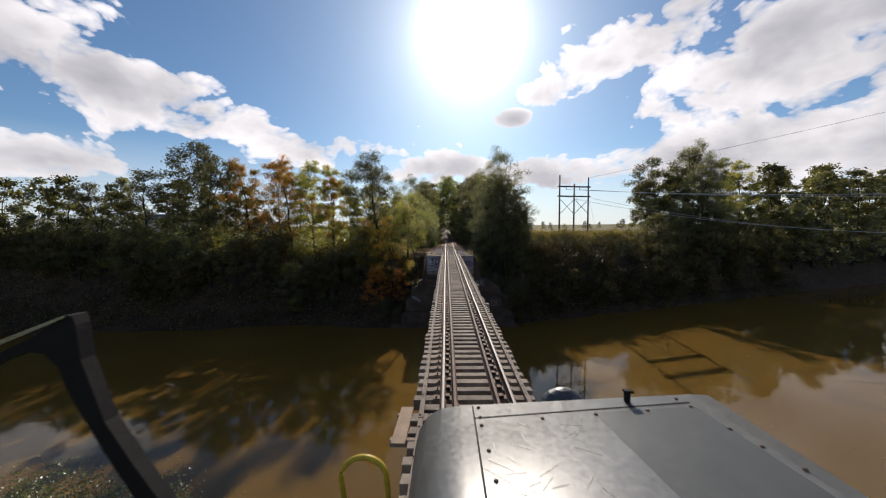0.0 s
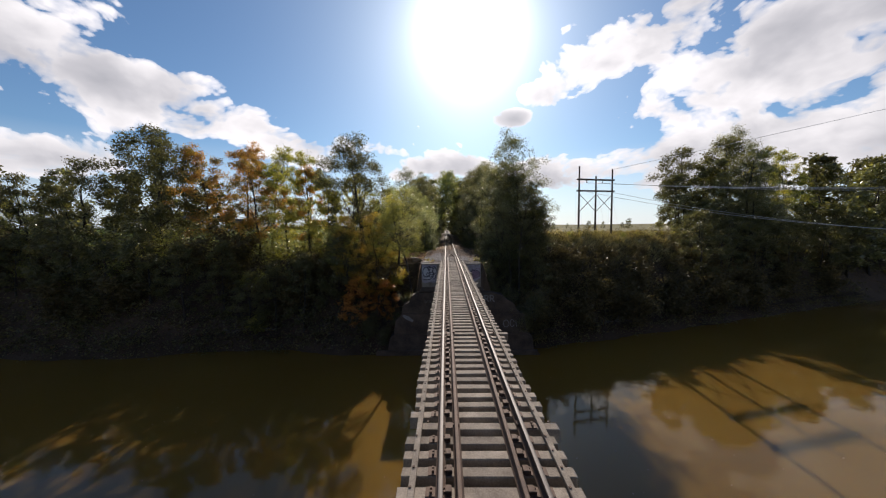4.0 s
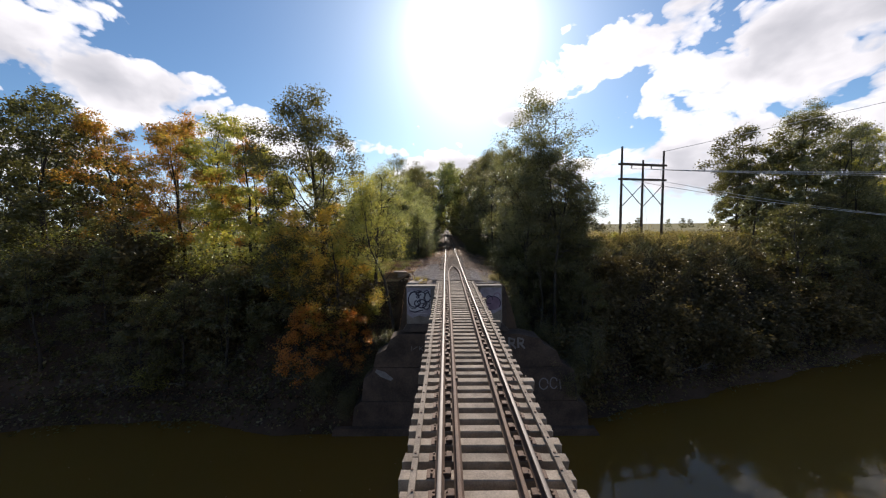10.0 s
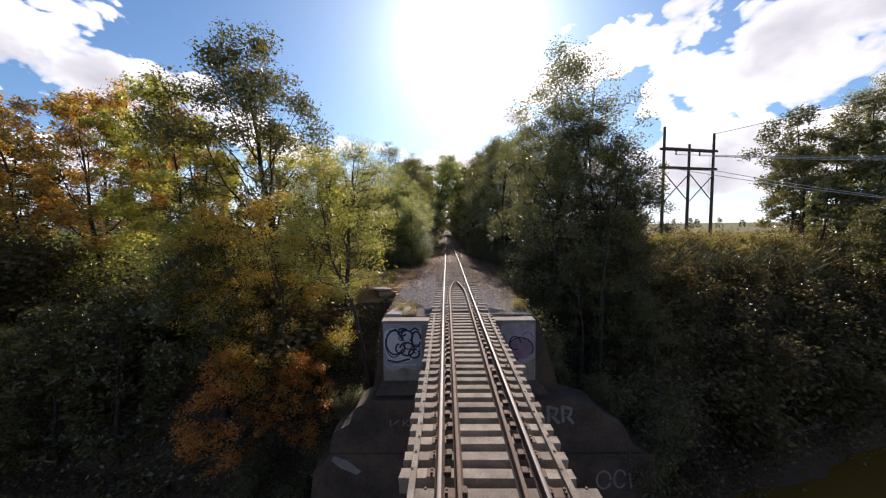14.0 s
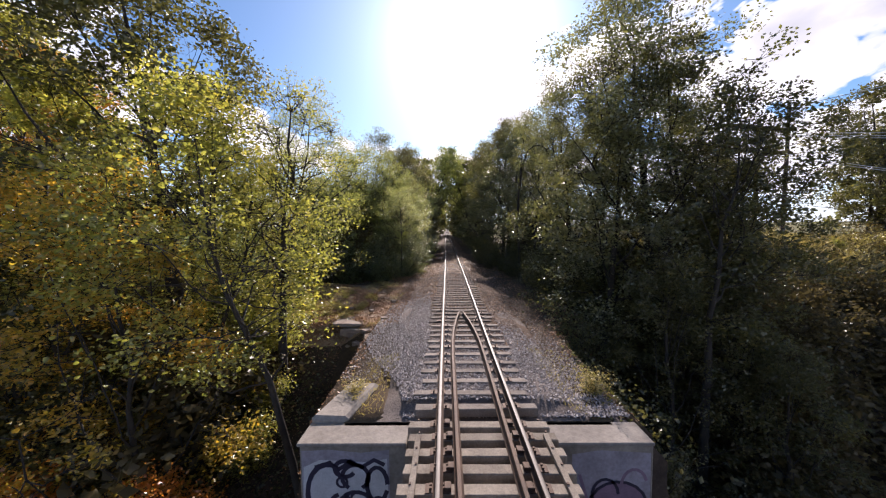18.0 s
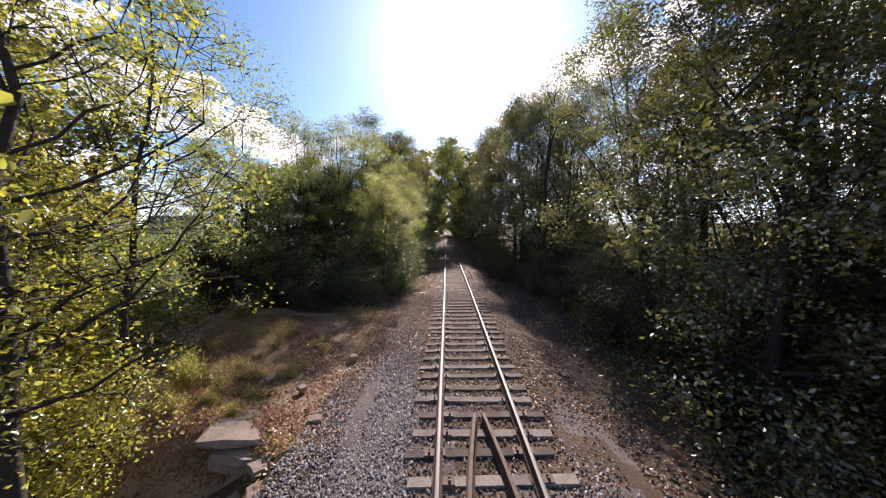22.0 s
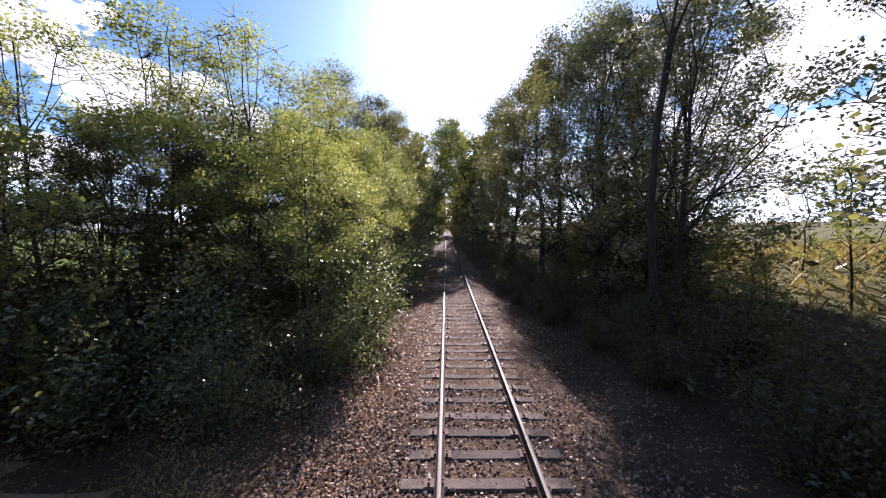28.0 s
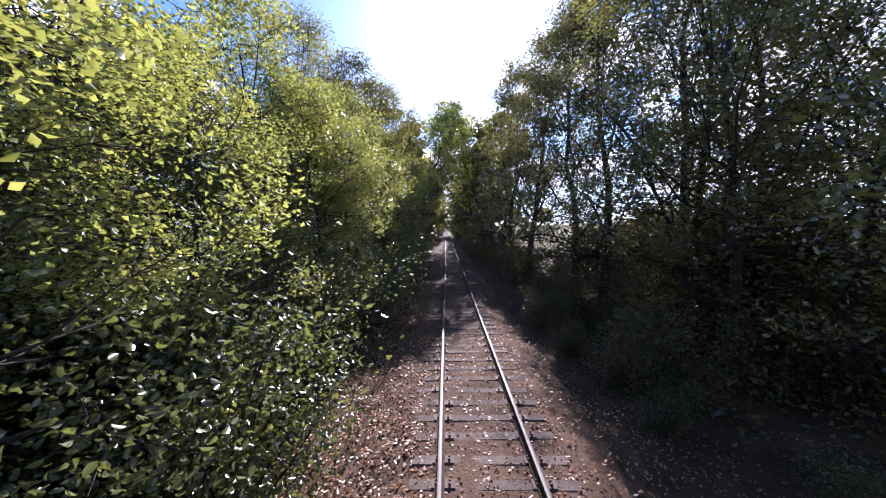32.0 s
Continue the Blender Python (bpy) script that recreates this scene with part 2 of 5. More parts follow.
SPRAY_BLACK = surface("dark_indigo_spray_paint", (0.035, 0.03, 0.07), (0.016, 0.014, 0.03), 0.6, scale=3, fine_scale=30, bump=0.1)
SPRAY_PINK = surface("faded_purple_spray_paint", (0.3, 0.2, 0.28), (0.16, 0.11, 0.16), 0.7, scale=3, fine_scale=30, bump=0.1)
POLE_WOOD = surface("pole_timber", (0.12, 0.09, 0.07), (0.05, 0.04, 0.033), 0.9, scale=2, fine_scale=20, bump=0.4)
WIRE = surface("wire", (0.7, 0.7, 0.7), (0.55, 0.55, 0.55), 0.35, 0.8, bump=0)
PORCELAIN = surface("brown_insulator", (0.08, 0.045, 0.03), (0.04, 0.025, 0.02), 0.25, scale=5, bump=0)
PAINT_HOOD = surface("scuffed_grey_hood_paint", (0.13, 0.134, 0.128), (0.07, 0.073, 0.071), 0.36, 0.25, scale=3.0, fine_scale=45, bump=0.012, spec=0.6)
PAINT_BLACK = surface("worn_black_paint", (0.022, 0.02, 0.019), (0.01, 0.009, 0.009), 0.7, 0.0, scale=4, fine_scale=40, bump=0.1, spec=0.12)
PAINT_YELLOW = surface("yellow_handrail_paint", (0.62, 0.45, 0.03), (0.40, 0.27, 0.02), 0.4, scale=6, fine_scale=50, bump=0.1)
SCRATCH = surface("bare_scratch", (0.52, 0.50, 0.44), (0.36, 0.34, 0.3), 0.5, 0.3, scale=8, bump=0)
STEEL = surface("bright_steel", (0.62, 0.60, 0.57), (0.4, 0.38, 0.36), 0.3, 0.9, scale=6, bump=0.05)
BOARD = surface("raw_plank", (0.42, 0.31, 0.21), (0.22, 0.155, 0.10), 0.85, scale=3, fine_scale=30, bump=0.4)
SIDING = surface("house_siding", (0.55, 0.53, 0.5), (0.42, 0.40, 0.38), 0.8, scale=1, fine_scale=8, bump=0.2)
ROOFING = surface("roof_shingles", (0.16, 0.14, 0.13), (0.09, 0.08, 0.075), 0.9, scale=1, fine_scale=10, bump=0.4)
PANE = surface("window_pane", (0.04, 0.05, 0.06), (0.02, 0.025, 0.03), 0.15, scale=1, bump=0)

WATER = bpy.data.materials.new("muddy_water")
WATER.use_nodes = True
N = Nodes(WATER.node_tree)
b = N.n["Principled BSDF"]
co = N.add("ShaderNodeTexCoord").outputs["Object"]
silt = N.noise(co, 0.05, 4.0, 0.5)
N.put(b.inputs["Base Color"], N.mix(silt, (0.115, 0.066, 0.014, 1), (0.16, 0.096, 0.021, 1)))
N.put(b.inputs["Roughness"], 0.03)
N.put(b.inputs["Subsurface Weight"], 0.85)
N.put(b.inputs["Subsurface Radius"], (1.0, 0.7, 0.35))
N.put(b.inputs["Subsurface Scale"], 0.9)
N.put(b.inputs["IOR"], 1.33)
swell = N.add("ShaderNodeMapping", {"Vector": co, "Scale": (0.5, 1.0, 1.0)}).outputs[0]
rip = N.math("ADD", N.noise(swell, 1.2, 3.0, 0.5), N.math("MULTIPLY", N.noise(co, 7.0, 2.0, 0.5), 0.12))
N.put(b.inputs["Normal"], N.add("ShaderNodeBump", {"Strength": 0.055, "Distance": 0.1, "Height": rip}).outputs[0])


# ---- mesh helpers ----
def mesh_of(name, bm, mats):
    me = bpy.data.meshes.new(name)
    bm.to_mesh(me)
    bm.free()
    for m in mats if isinstance(mats, (list, tuple)) else [mats]:
        me.materials.append(m)
    return me


def part(name, bm, material, parent=None, label=""):
    """Links a bmesh (or a mesh) as one object, under a thing if one is given."""
    me = bm if isinstance(bm, bpy.types.Mesh) else mesh_of(name, bm, material)
    ob = new(name, me)
    if parent is not None:
        ob.parent = parent
    return tagged(ob, label)


def box(bm, x0, x1, y0, y1, z0, z1, bevel=0.0):
    r = bmesh.ops.create_cube(bm, size=1, matrix=Matrix.LocRotScale(((x0 + x1) / 2, (y0 + y1) / 2, (z0 + z1) / 2), None, (x1 - x0, y1 - y0, z1 - z0)))
    if bevel:
        edges = list({e for v in r["verts"] for e in v.link_edges})
        bmesh.ops.bevel(bm, geom=edges, offset=bevel, segments=1, affect="EDGES")
    return bm


def cyl(bm, p, q, r0, r1=None, seg=10):
    p, q = Vector(p), Vector(q)
    m = Matrix.Translation((p + q) / 2) @ (q - p).to_track_quat("Z", "Y").to_matrix().to_4x4()
    bmesh.ops.create_cone(bm, cap_ends=True, segments=seg, radius1=r0, radius2=r0 if r1 is None else r1, depth=(q - p).length, matrix=m)
    return bm


def fast_mesh(name, verts, faces, mats, smooth=False, index=None):
    """A mesh from numpy arrays; all faces have the same number of corners."""
    me = bpy.data.meshes.new(name)
    k = faces.shape[1]
    me.vertices.add(len(verts))
    me.vertices.foreach_set("co", np.ascontiguousarray(verts, np.float32).ravel())
    me.loops.add(faces.size)
    me.loops.foreach_set("vertex_index", np.ascontiguousarray(faces, np.int32).ravel())
    me.polygons.add(len(faces))
    me.polygons.foreach_set("loop_start", np.arange(0, faces.size, k, dtype=np.int32))
    me.polygons.foreach_set("loop_total", np.full(len(faces), k, np.int32))
    if smooth:
        me.polygons.foreach_set("use_smooth", np.ones(len(faces), bool))
    if index is not None:
        me.polygons.foreach_set("material_index", np.ascontiguousarray(index, np.int32))
    for m in mats if isinstance(mats, (list, tuple)) else [mats]:
        me.materials.append(m)
    me.update()
    me.validate()
    return me


def tubes(lines, sides=6):
    """Vertices and quads of tapered tubes along polylines: each line is (points n x 3, radii n)."""
    V, Q, base = [], [], 0
    ang = np.linspace(0, 2 * np.pi, sides, endpoint=False)
    for pts, rad in lines:
        pts = np.asarray(pts, float)
        d = np.gradient(pts, axis=0)
        d /= np.linalg.norm(d, axis=1, keepdims=True) + 1e-9
        ref = np.where(np.abs(d[:, 2:3]) > 0.9, np.array([[1.0, 0, 0]]), np.array([[0, 0, 1.0]]))
        u = np.cross(d, ref)
        u /= np.linalg.norm(u, axis=1, keepdims=True) + 1e-9
        w = np.cross(d, u)
        ring = pts[:, None] + np.asarray(rad)[:, None, None] * (np.cos(ang)[None, :, None] * u[:, None] + np.sin(ang)[None, :, None] * w[:, None])
        n = len(pts)
        V.append(ring.reshape(-1, 3))
        i = base + np.arange(n - 1)[:, None] * sides + np.arange(sides)[None]
        j = base + np.arange(n - 1)[:, None] * sides + (np.arange(sides)[None] + 1) % sides
        Q.append(np.stack([i, j, j + sides, i + sides], -1).reshape(-1, 4))
        base += n * sides
    return np.concatenate(V), np.concatenate(Q)


def leaf_cloud(rng, centres, size, flat=0.5, slim=0.55, oval=False):
    """Vertices and triangles of folded leaves at the centres, each of about that length."""
    n = len(centres)
    a = rng.normal(size=(n, 3))
    a[:, 2] = a[:, 2] * 0.5 - 0.25
    a /= np.linalg.norm(a, axis=1, keepdims=True)
    up = rng.normal(size=(n, 3)) * (1 - flat)
    up[:, 2] += flat * 1.3
    b = np.cross(a, up)
    b /= np.linalg.norm(b, axis=1, keepdims=True) + 1e-9
    nn = np.cross(a, b)
    s = size * rng.uniform(0.6, 1.35, n)[:, None]
    w = b * s * slim * 0.5
    lift = nn * s * 0.12
    if oval:
        tip = centres + a * s * 0.5 - nn * s * 0.1
        V = np.stack([centres - a * s * 0.5, centres - a * s * 0.2 + w + lift, centres + a * s * 0.18 + w * 0.8 + lift, tip, centres + a * s * 0.18 - w * 0.8 + lift, centres - a * s * 0.2 - w + lift], 1).reshape(-1, 3)
        i = np.arange(n)[:, None] * 6
        return V, np.stack([i + [0, 1, 2, 3], i + [0, 3, 4, 5]], 1).reshape(-1, 4)
    V = np.stack([centres - a * s * 0.5, centres + w + lift, centres + a * s * 0.5, centres - w + lift], 1).reshape(-1, 3)
    i = np.arange(n)[:, None] * 4
    F = np.stack([i + [0, 1, 2], i + [0, 2, 3]], 1).reshape(-1, 3)
    return V, F


# ---- ground, river ----
WATER_Z = -10.8


def far_shore(x):
    return np.where(x > 8, 48.0 + np.clip(x - 8, 0, 400) * 0.33, 47.6 + np.sin(x * 0.21) * 0.7 - np.clip(-x - 30, 0, 300) * 0.1)


def near_shore(x):
    return 8.0 + 5.0 * np.clip((-x - 6) / 7, 0, 1) + np.sin(x * 0.17 + 1) * 0.8 + np.clip(x - 8, 0, 400) * 0.2 - np.clip(-x - 30, 0, 300) * 0.1


def smooth(a, b, v):
    t = np.clip((v - a) / (b - a), 0, 1)
    return t * t * (3 - 2 * t)


def ground_z(x, y):
    x, y = np.asarray(x, float), np.asarray(y, float)
    d = y - far_shore(x)
    s = near_shore(x) - y
    bump_ = np.sin(x * 0.53 + y * 0.31) * 0.18 + np.sin(x * 0.23 - y * 0.47 + 2) * 0.22 + np.sin(x * 1.7 + y * 1.3) * 0.06
    west = -11.3 + 10.7 * smooth(-1, 11, d) ** 0.8
    east_top = 1.55 * smooth(9, 17, x) - 0.9 * (1 - smooth(7, 12, x))
    east = -11.3 + (11.3 + east_top) * smooth(-1, 16 - 4 * smooth(9, 14, x) + 2, d) ** 0.75
    north = np.where(x < 0, west, east)
    # embankment that carries the track, with steep sides by the abutment
    side = np.abs(x)
    edge = np.where(x < 0, 3.5 + 1.2 * smooth(55, 58, y), 3.4 + 2.2 * smooth(53, 61, y))
    fall = np.where(x < 0, 1.6, 3.0)
    bank_ = -0.46 * (1 - smooth(edge, edge + fall, side)) + north * smooth(edge, edge + fall, side)
    north = np.where(y > 48.3, bank_, north)
    # clearing by the track
    clearing = (1 - smooth(8, 13, -x)) * smooth(55.5, 57.5, y) * (x < 0)
    north = north * (1 - clearing) + (-0.42 - 0.02 * side) * clearing
    south = -11.3 + 10.3 * smooth(-1, 13, s)
    z = np.where(d > -1, north, np.where(s > -1, south, -11.6))
    rough_ = bump_ * (1 - np.exp(-np.maximum(side - 3, 0) / 3)) * np.where(d < -1, 0.4, 1.0)
    z = z + 3.6 * smooth(18, 110, -x) * smooth(62, 90, y)
    far = smooth(150, 900, np.hypot(x, y))
    return z + rough_ * (1 - 0.6 * far) + 9.0 * smooth(500, 1500, np.hypot(x, y)) * (y > 0)


def spread(lo, hi, step, far):
    core = np.arange(lo, hi + 0.01, step)
    grow = np.cumsum(step * 1.22 ** np.arange(1, 60))
    grow = grow[grow < far]
    return np.concatenate([(lo - grow)[::-1], core, hi + grow])


gx, gy = spread(-46, 60, 0.8, 2600), spread(-6, 112, 0.8, 2600)
GX, GY = np.meshgrid(gx, gy)
GZ = ground_z(GX, GY)
nx, ny = len(gx), len(gy)
idx = (np.arange(ny - 1)[:, None] * nx + np.arange(nx - 1)[None]).reshape(-1, 1)
quads = idx + np.array([[0, 1, nx + 1, nx]])
cx = (GX[:-1, :-1] + GX[1:, 1:]).ravel() / 2
cy = (GY[:-1, :-1] + GY[1:, 1:]).ravel() / 2
cz = (GZ[:-1, :-1] + GZ[1:, 1:]).ravel() / 2
zone = np.zeros(len(cx), int)
wave = 2.5 * np.sin(cx * 0.31 + cy * 0.17) + 1.5 * np.sin(cy * 0.7 - cx * 0.4)
zone[(cx + wave < -13) & (cy + wave > 66) | (cy < -12)] = 1
zone[(cx > 12.5) & (cz > 0.4) & (cy > 50)] = 2
zone[(cx > -12) & (cx < -3.4) & (cy > 55.2 + 0.25 * wave) & (cy < 66 + 0.4 * wave)] = 4
zone[cz + 0.5 * wave < -3.0] = 3
ground = new("ground", fast_mesh("ground", np.stack([GX, GY, GZ], -1).reshape(-1, 3), quads, [SOIL, MEADOW, STUBBLE, MUD, DRY_TURF], True, zone))
tagged(ground, "brown leaf-littered earth with meadow and a dry field", "ground", kind="structure")

water = new("water", fast_mesh("water", np.array([[-900, -80, WATER_Z], [900, -80, WATER_Z], [900, 330, WATER_Z], [-900, 330, WATER_Z]], float), np.array([[0, 1, 2, 3]]), WATER))
tagged(water, "muddy brown river water reflecting trees and sky", "river", kind="structure")

# ---- track and bridge ----
DECK_START, DECK_END, TRACK_END = -6.0, 48.0, 330.0
track = tagged(new("railway_track"), "single railway track with worn rails on timber ties", "track", kind="structure")
RAIL = [(-0.075, -0.17), (0.075, -0.17), (0.075, -0.155), (0.012, -0.135), (0.012, -0.045), (0.036, -0.035), (0.036, -0.004), (0.028, 0.0),
        (-0.028, 0.0), (-0.036, -0.004), (-0.036, -0.035), (-0.012, -0.045), (-0.012, -0.135), (-0.075, -0.155)]


def rail_bar(name, path, label, drop=0.0, size=1.0, polished=(6, 7, 8)):
    """A rail: the section swept along a path of (x, y); its running face is polished where trains roll on it."""
    n, k = len(path), len(RAIL)
    V = np.array([[x + u * size, y, v * size - drop] for x, y in path for u, v in RAIL])
    Q = np.array([[i * k + a, i * k + (a + 1) % k, (i + 1) * k + (a + 1) % k, (i + 1) * k + a] for i in range(n - 1) for a in range(k)])
    top = np.array([1 if a in polished else 0 for _ in range(n - 1) for a in range(k)])
    return part(name, fast_mesh(name, V, Q, [RUST, RAIL_TOP], False, top), None, track, label)


wob = lambda y: 0.012 * math.sin(y * 0.21) + 0.02 * math.sin(y * 0.07 + 1)
ys = [DECK_START - 30 + i * 2.0 for i in range(int((TRACK_END - DECK_START + 30) / 2))]
for sx in (-1, 1):
    rail_bar("rail", [(sx * 0.753 + wob(y), y) for y in ys], "running rail with polished head")
    g = [(sx * 0.46, DECK_START + 1.0 + i * 2.0) for i in range(int((51.5 - DECK_START) / 2))]
    g += [(sx * 0.46, 51.2), (sx * 0.44, 52.4), (sx * 0.37, 53.6), (sx * 0.25, 54.8), (sx * 0.12, 55.8), (sx * 0.075, 56.1)]
    rail_bar("guard_rail", g, "inner guard rail bent to a point off the bridge", 0.02, 0.92, ())

# bridge structure
bridge = tagged(new("railway_bridge"), "dark steel deck girder bridge under open timber ties", "bridge", kind="structure")
for sx in (-1, 1):
    bm = bmesh.new()
    box(bm, sx * 1.0 - 0.012, sx * 1.0 + 0.012, DECK_START, DECK_END - 0.35, -2.2, -0.46)
    box(bm, sx * 1.0 - 0.2, sx * 1.0 + 0.2, DECK_START, DECK_END - 0.35, -0.46, -0.43)
    box(bm, sx * 1.0 - 0.2, sx * 1.0 + 0.2, DECK_START, DECK_END - 0.35, -2.23, -2.2)
    for i in range(30):
        y = DECK_START + 0.4 + i * 1.8
        box(bm, sx * 1.0 - 0.12, sx * 1.0 + 0.12, y, y + 0.02, -2.2, -0.46)
    part("girder", bm, GIRDER, bridge)
for i in range(9):
    bm = bmesh.new()
    y = DECK_START + 0.8 + i * 5.9
    box(bm, -0.98, 0.98, y - 0.05, y + 0.05, -0.75, -0.62)
    box(bm, -0.98, 0.98, y - 0.05, y + 0.05, -2.15, -2.02)
    cyl(bm, (-0.96, y, -2.05), (0.96, y, -0.7), 0.04, seg=6)
    part("cross_frame", bm, GIRDER, bridge)
for sx, gx_ in ((-1, -1.16), (1, 1.16)):
    bm = bmesh.new()
    n = 9
    for i in range(n):
        y0 = DECK_START + 0.5 + i * (DECK_END - 0.9 - DECK_START) / n
        box(bm, gx_ - 0.05, gx_ + 0.05, y0, y0 + (DECK_END - 0.9 - DECK_START) / n - 0.012, -0.178, -0.105, 0.008)
    part("guard_timber", bm, TIE_BRIDGE, bridge, "long flat spacer timber bolted over the tie ends")

rng = np.random.default_rng(5)


def tie_mesh(name, length, width, depth, top, mat, seed):
    r = random.Random(seed)
    bm = box(bmesh.new(), -length / 2, length / 2, -width / 2, width / 2, top - depth, top, 0.012)
    for v in bm.verts:
        v.co += Vector((r.uniform(-0.02, 0.02), r.uniform(-0.008, 0.008), r.uniform(-0.006, 0.006)))
    return mesh_of(name, bm, mat)


bridge_ties = [tie_mesh("tie", 2.72, 0.22, 0.25, -0.182, TIE_BRIDGE, i) for i in range(5)]
track_ties = [tie_mesh("tie", 2.6, 0.225, 0.18, -0.182, TIE_OLD, i + 9) for i in range(5)]
shaded_ties = [tie_mesh("tie", 2.55, 0.22, 0.18, -0.185, TIE_DARK, i + 19) for i in range(5)]
plate_bm = bmesh.new()
for sx in (-1, 1):
    box(plate_bm, sx * 0.753 - 0.18, sx * 0.753 + 0.18, -0.09, 0.09, -0.18, -0.165)
    for ox in (-0.1, 0.1):
        box(plate_bm, sx * 0.753 + ox - 0.018, sx * 0.753 + ox + 0.018, -0.05, -0.015, -0.165, -0.125)
        box(plate_bm, sx * 0.753 + ox - 0.018, sx * 0.753 + ox + 0.018, 0.02, 0.055, -0.165, -0.125)
plate_mesh = mesh_of("tie_plates", plate_bm, RUST)
block_bm = bmesh.new()
for sx in (-1, 1):
    box(block_bm, sx * 0.60 - 0.05, sx * 0.60 + 0.05, -0.07, 0.07, -0.182, -0.11, 0.008)
    cyl(block_bm, (sx * 1.16, 0, -0.11), (sx * 1.16, 0, -0.088), 0.022, seg=6)
block_mesh = mesh_of("tie_blocks", block_bm, RUST)


def lay_tie(me, y, x, twist, extra):
    ob = part("tie", me, None, track)
    ob.matrix_basis = pose(x, y, rng.uniform(-0.006, 0.004), 0, 0, twist)
    p = part("tie_plates", plate_mesh, None, ob)
    if extra:
        part("tie_blocks", block_mesh, None, ob)


y = DECK_START
while y < DECK_END + 0.2:
    lay_tie(bridge_ties[int(rng.integers(5))], y + rng.uniform(-0.012, 0.012), rng.uniform(-0.03, 0.03) + (0.18 if rng.random() < 0.06 else 0), rng.uniform(-0.5, 0.5), True)
    y += 0.4
y = DECK_END + 0.62
while y < 125:
    # from about y = 57 on, the ties carry shade in their colour
    old = y > 56.5 + rng.uniform(-2.5, 2.5)
    lay_tie((shaded_ties if old else track_ties)[int(rng.integers(5))], y + rng.uniform(-0.04, 0.04), rng.uniform(-0.09, 0.09), rng.uniform(-1.6, 1.6), False)
    y += 0.59
bm = bmesh.new()
while y < TRACK_END:
    box(bm, -1.3, 1.3, y - 0.11, y + 0.11, -0.36, -0.183)
    y += 0.59
far_ties = part("far_ties", bm, TIE_DARK, track)
tagged(far_ties, kind="stuff")

# ballast bed with shoulders
prof = [(-3.1, -0.62), (-2.3, -0.33), (-1.5, -0.235), (-0.4, -0.225), (0.4, -0.225), (1.5, -0.235), (2.2, -0.34), (3.0, -0.62)]
by = np.concatenate([np.arange(DECK_END + 0.52, DECK_END + 1.6, 0.18), np.arange(DECK_END + 1.72, 120, 0.6), np.arange(120, TRACK_END, 4.0)])
V = []
for yy in by:
    k = smooth(62, 72, np.array(yy))
    for u, v in prof:
        rise = float(smooth(DECK_END + 0.45, DECK_END + 1.2, np.array(yy)))
        if u < -1.4:
            u = -1.4 + (u + 1.4) * (0.45 + 0.55 * float(smooth(49, 54, np.array(yy))))
        V.append((u * (1 - 0.12 * k) + 0.12 * rise * math.sin(yy * 0.9 + u), yy, (v + 0.035 * float(k)) * rise - 0.465 * (1 - rise) + 0.012 * math.sin(yy * 2.1 + u * 3)))
k = len(prof)
Q = np.array([[i * k + a, i * k + a + 1, (i + 1) * k + a + 1, (i + 1) * k + a] for i in range(len(by) - 1) for a in range(k - 1)])
mid_y = np.array(V)[Q[:, 0], 1] + 2.5 * np.sin(np.array(V)[Q[:, 0], 0] * 2.0 + np.array(V)[Q[:, 0], 1] * 1.7)
ballast = new("ballast_bed", fast_mesh("ballast_bed", np.array(V), Q, [BALLAST, BALLAST_OLD], True, (mid_y > np.interp(np.array(V)[Q[:, 0], 0], [-3, -1.6, -1.3, 1.2, 1.4, 3], [61.0, 60.0, 52.0, 52.0, 55.0, 53.0])).astype(int)))
tagged(ballast, "grey crushed stone ballast bed turning to brown leaf mould", "ballast", kind="structure")


def stones(rng, pts, size):
    """Small angular stones at the points: uneven pyramids, half sunk."""
    n = len(pts)
    o = np.array([[1, 0, -0.4], [0, 1, -0.4], [-1, 0, -0.4], [0, -1, -0.4], [0, 0, 0.75]], float)
    s = size * rng.uniform(0.5, 1.4, (n, 1, 1)) * rng.uniform(0.6, 1.2, (n, 5, 1))
    turn = rng.uniform(0, 6.28, n)
    c, q = np.cos(turn), np.sin(turn)
    R = np.zeros((n, 3, 3))
    R[:, 0, 0], R[:, 0, 1], R[:, 1, 0], R[:, 1, 1], R[:, 2, 2] = c, -q, q, c, 0.9
    R[:, 0, 2], R[:, 1, 2] = rng.uniform(-0.7, 0.7, n), rng.uniform(-0.7, 0.7, n)
    V = pts[:, None] + np.einsum("nij,kj->nki", R, o) * s
    f = np.array([[0, 1, 4], [1, 2, 4], [2, 3, 4], [3, 0, 4]])
    F = (np.arange(n)[:, None, None] * 5 + f[None]).reshape(-1, 3)
    return V.reshape(-1, 3), F


def bed_z(x):
    return np.interp(x, [p[0] for p in prof], [p[1] for p in prof])


n = 78000
sx_ = np.where(rng.random(n) < 0.58, -rng.uniform(0.3, 3.6, n), rng.uniform(-0.3, 3.3, n))
sy_ = DECK_END + 0.62 + rng.random(n) ** 1.3 * 20
pts = np.stack([sx_, sy_, np.maximum(np.where(sy_ < DECK_END + 1.0, -0.42, bed_z(sx_) + 0.035 * smooth(62, 72, sy_)), ground_z(sx_, sy_)) + rng.uniform(0.0, 0.035, n)], 1)
pts = pts[((sx_ > -2.5) | (sy_ > 50.4)) & (sx_ > -1.6 - 2.0 * smooth(48.5, 54, sy_)) | ((rng.random(n) < 0.12) & (sy_ > 50.4))]
sx_, sy_, n = pts[:, 0], pts[:, 1], len(pts)
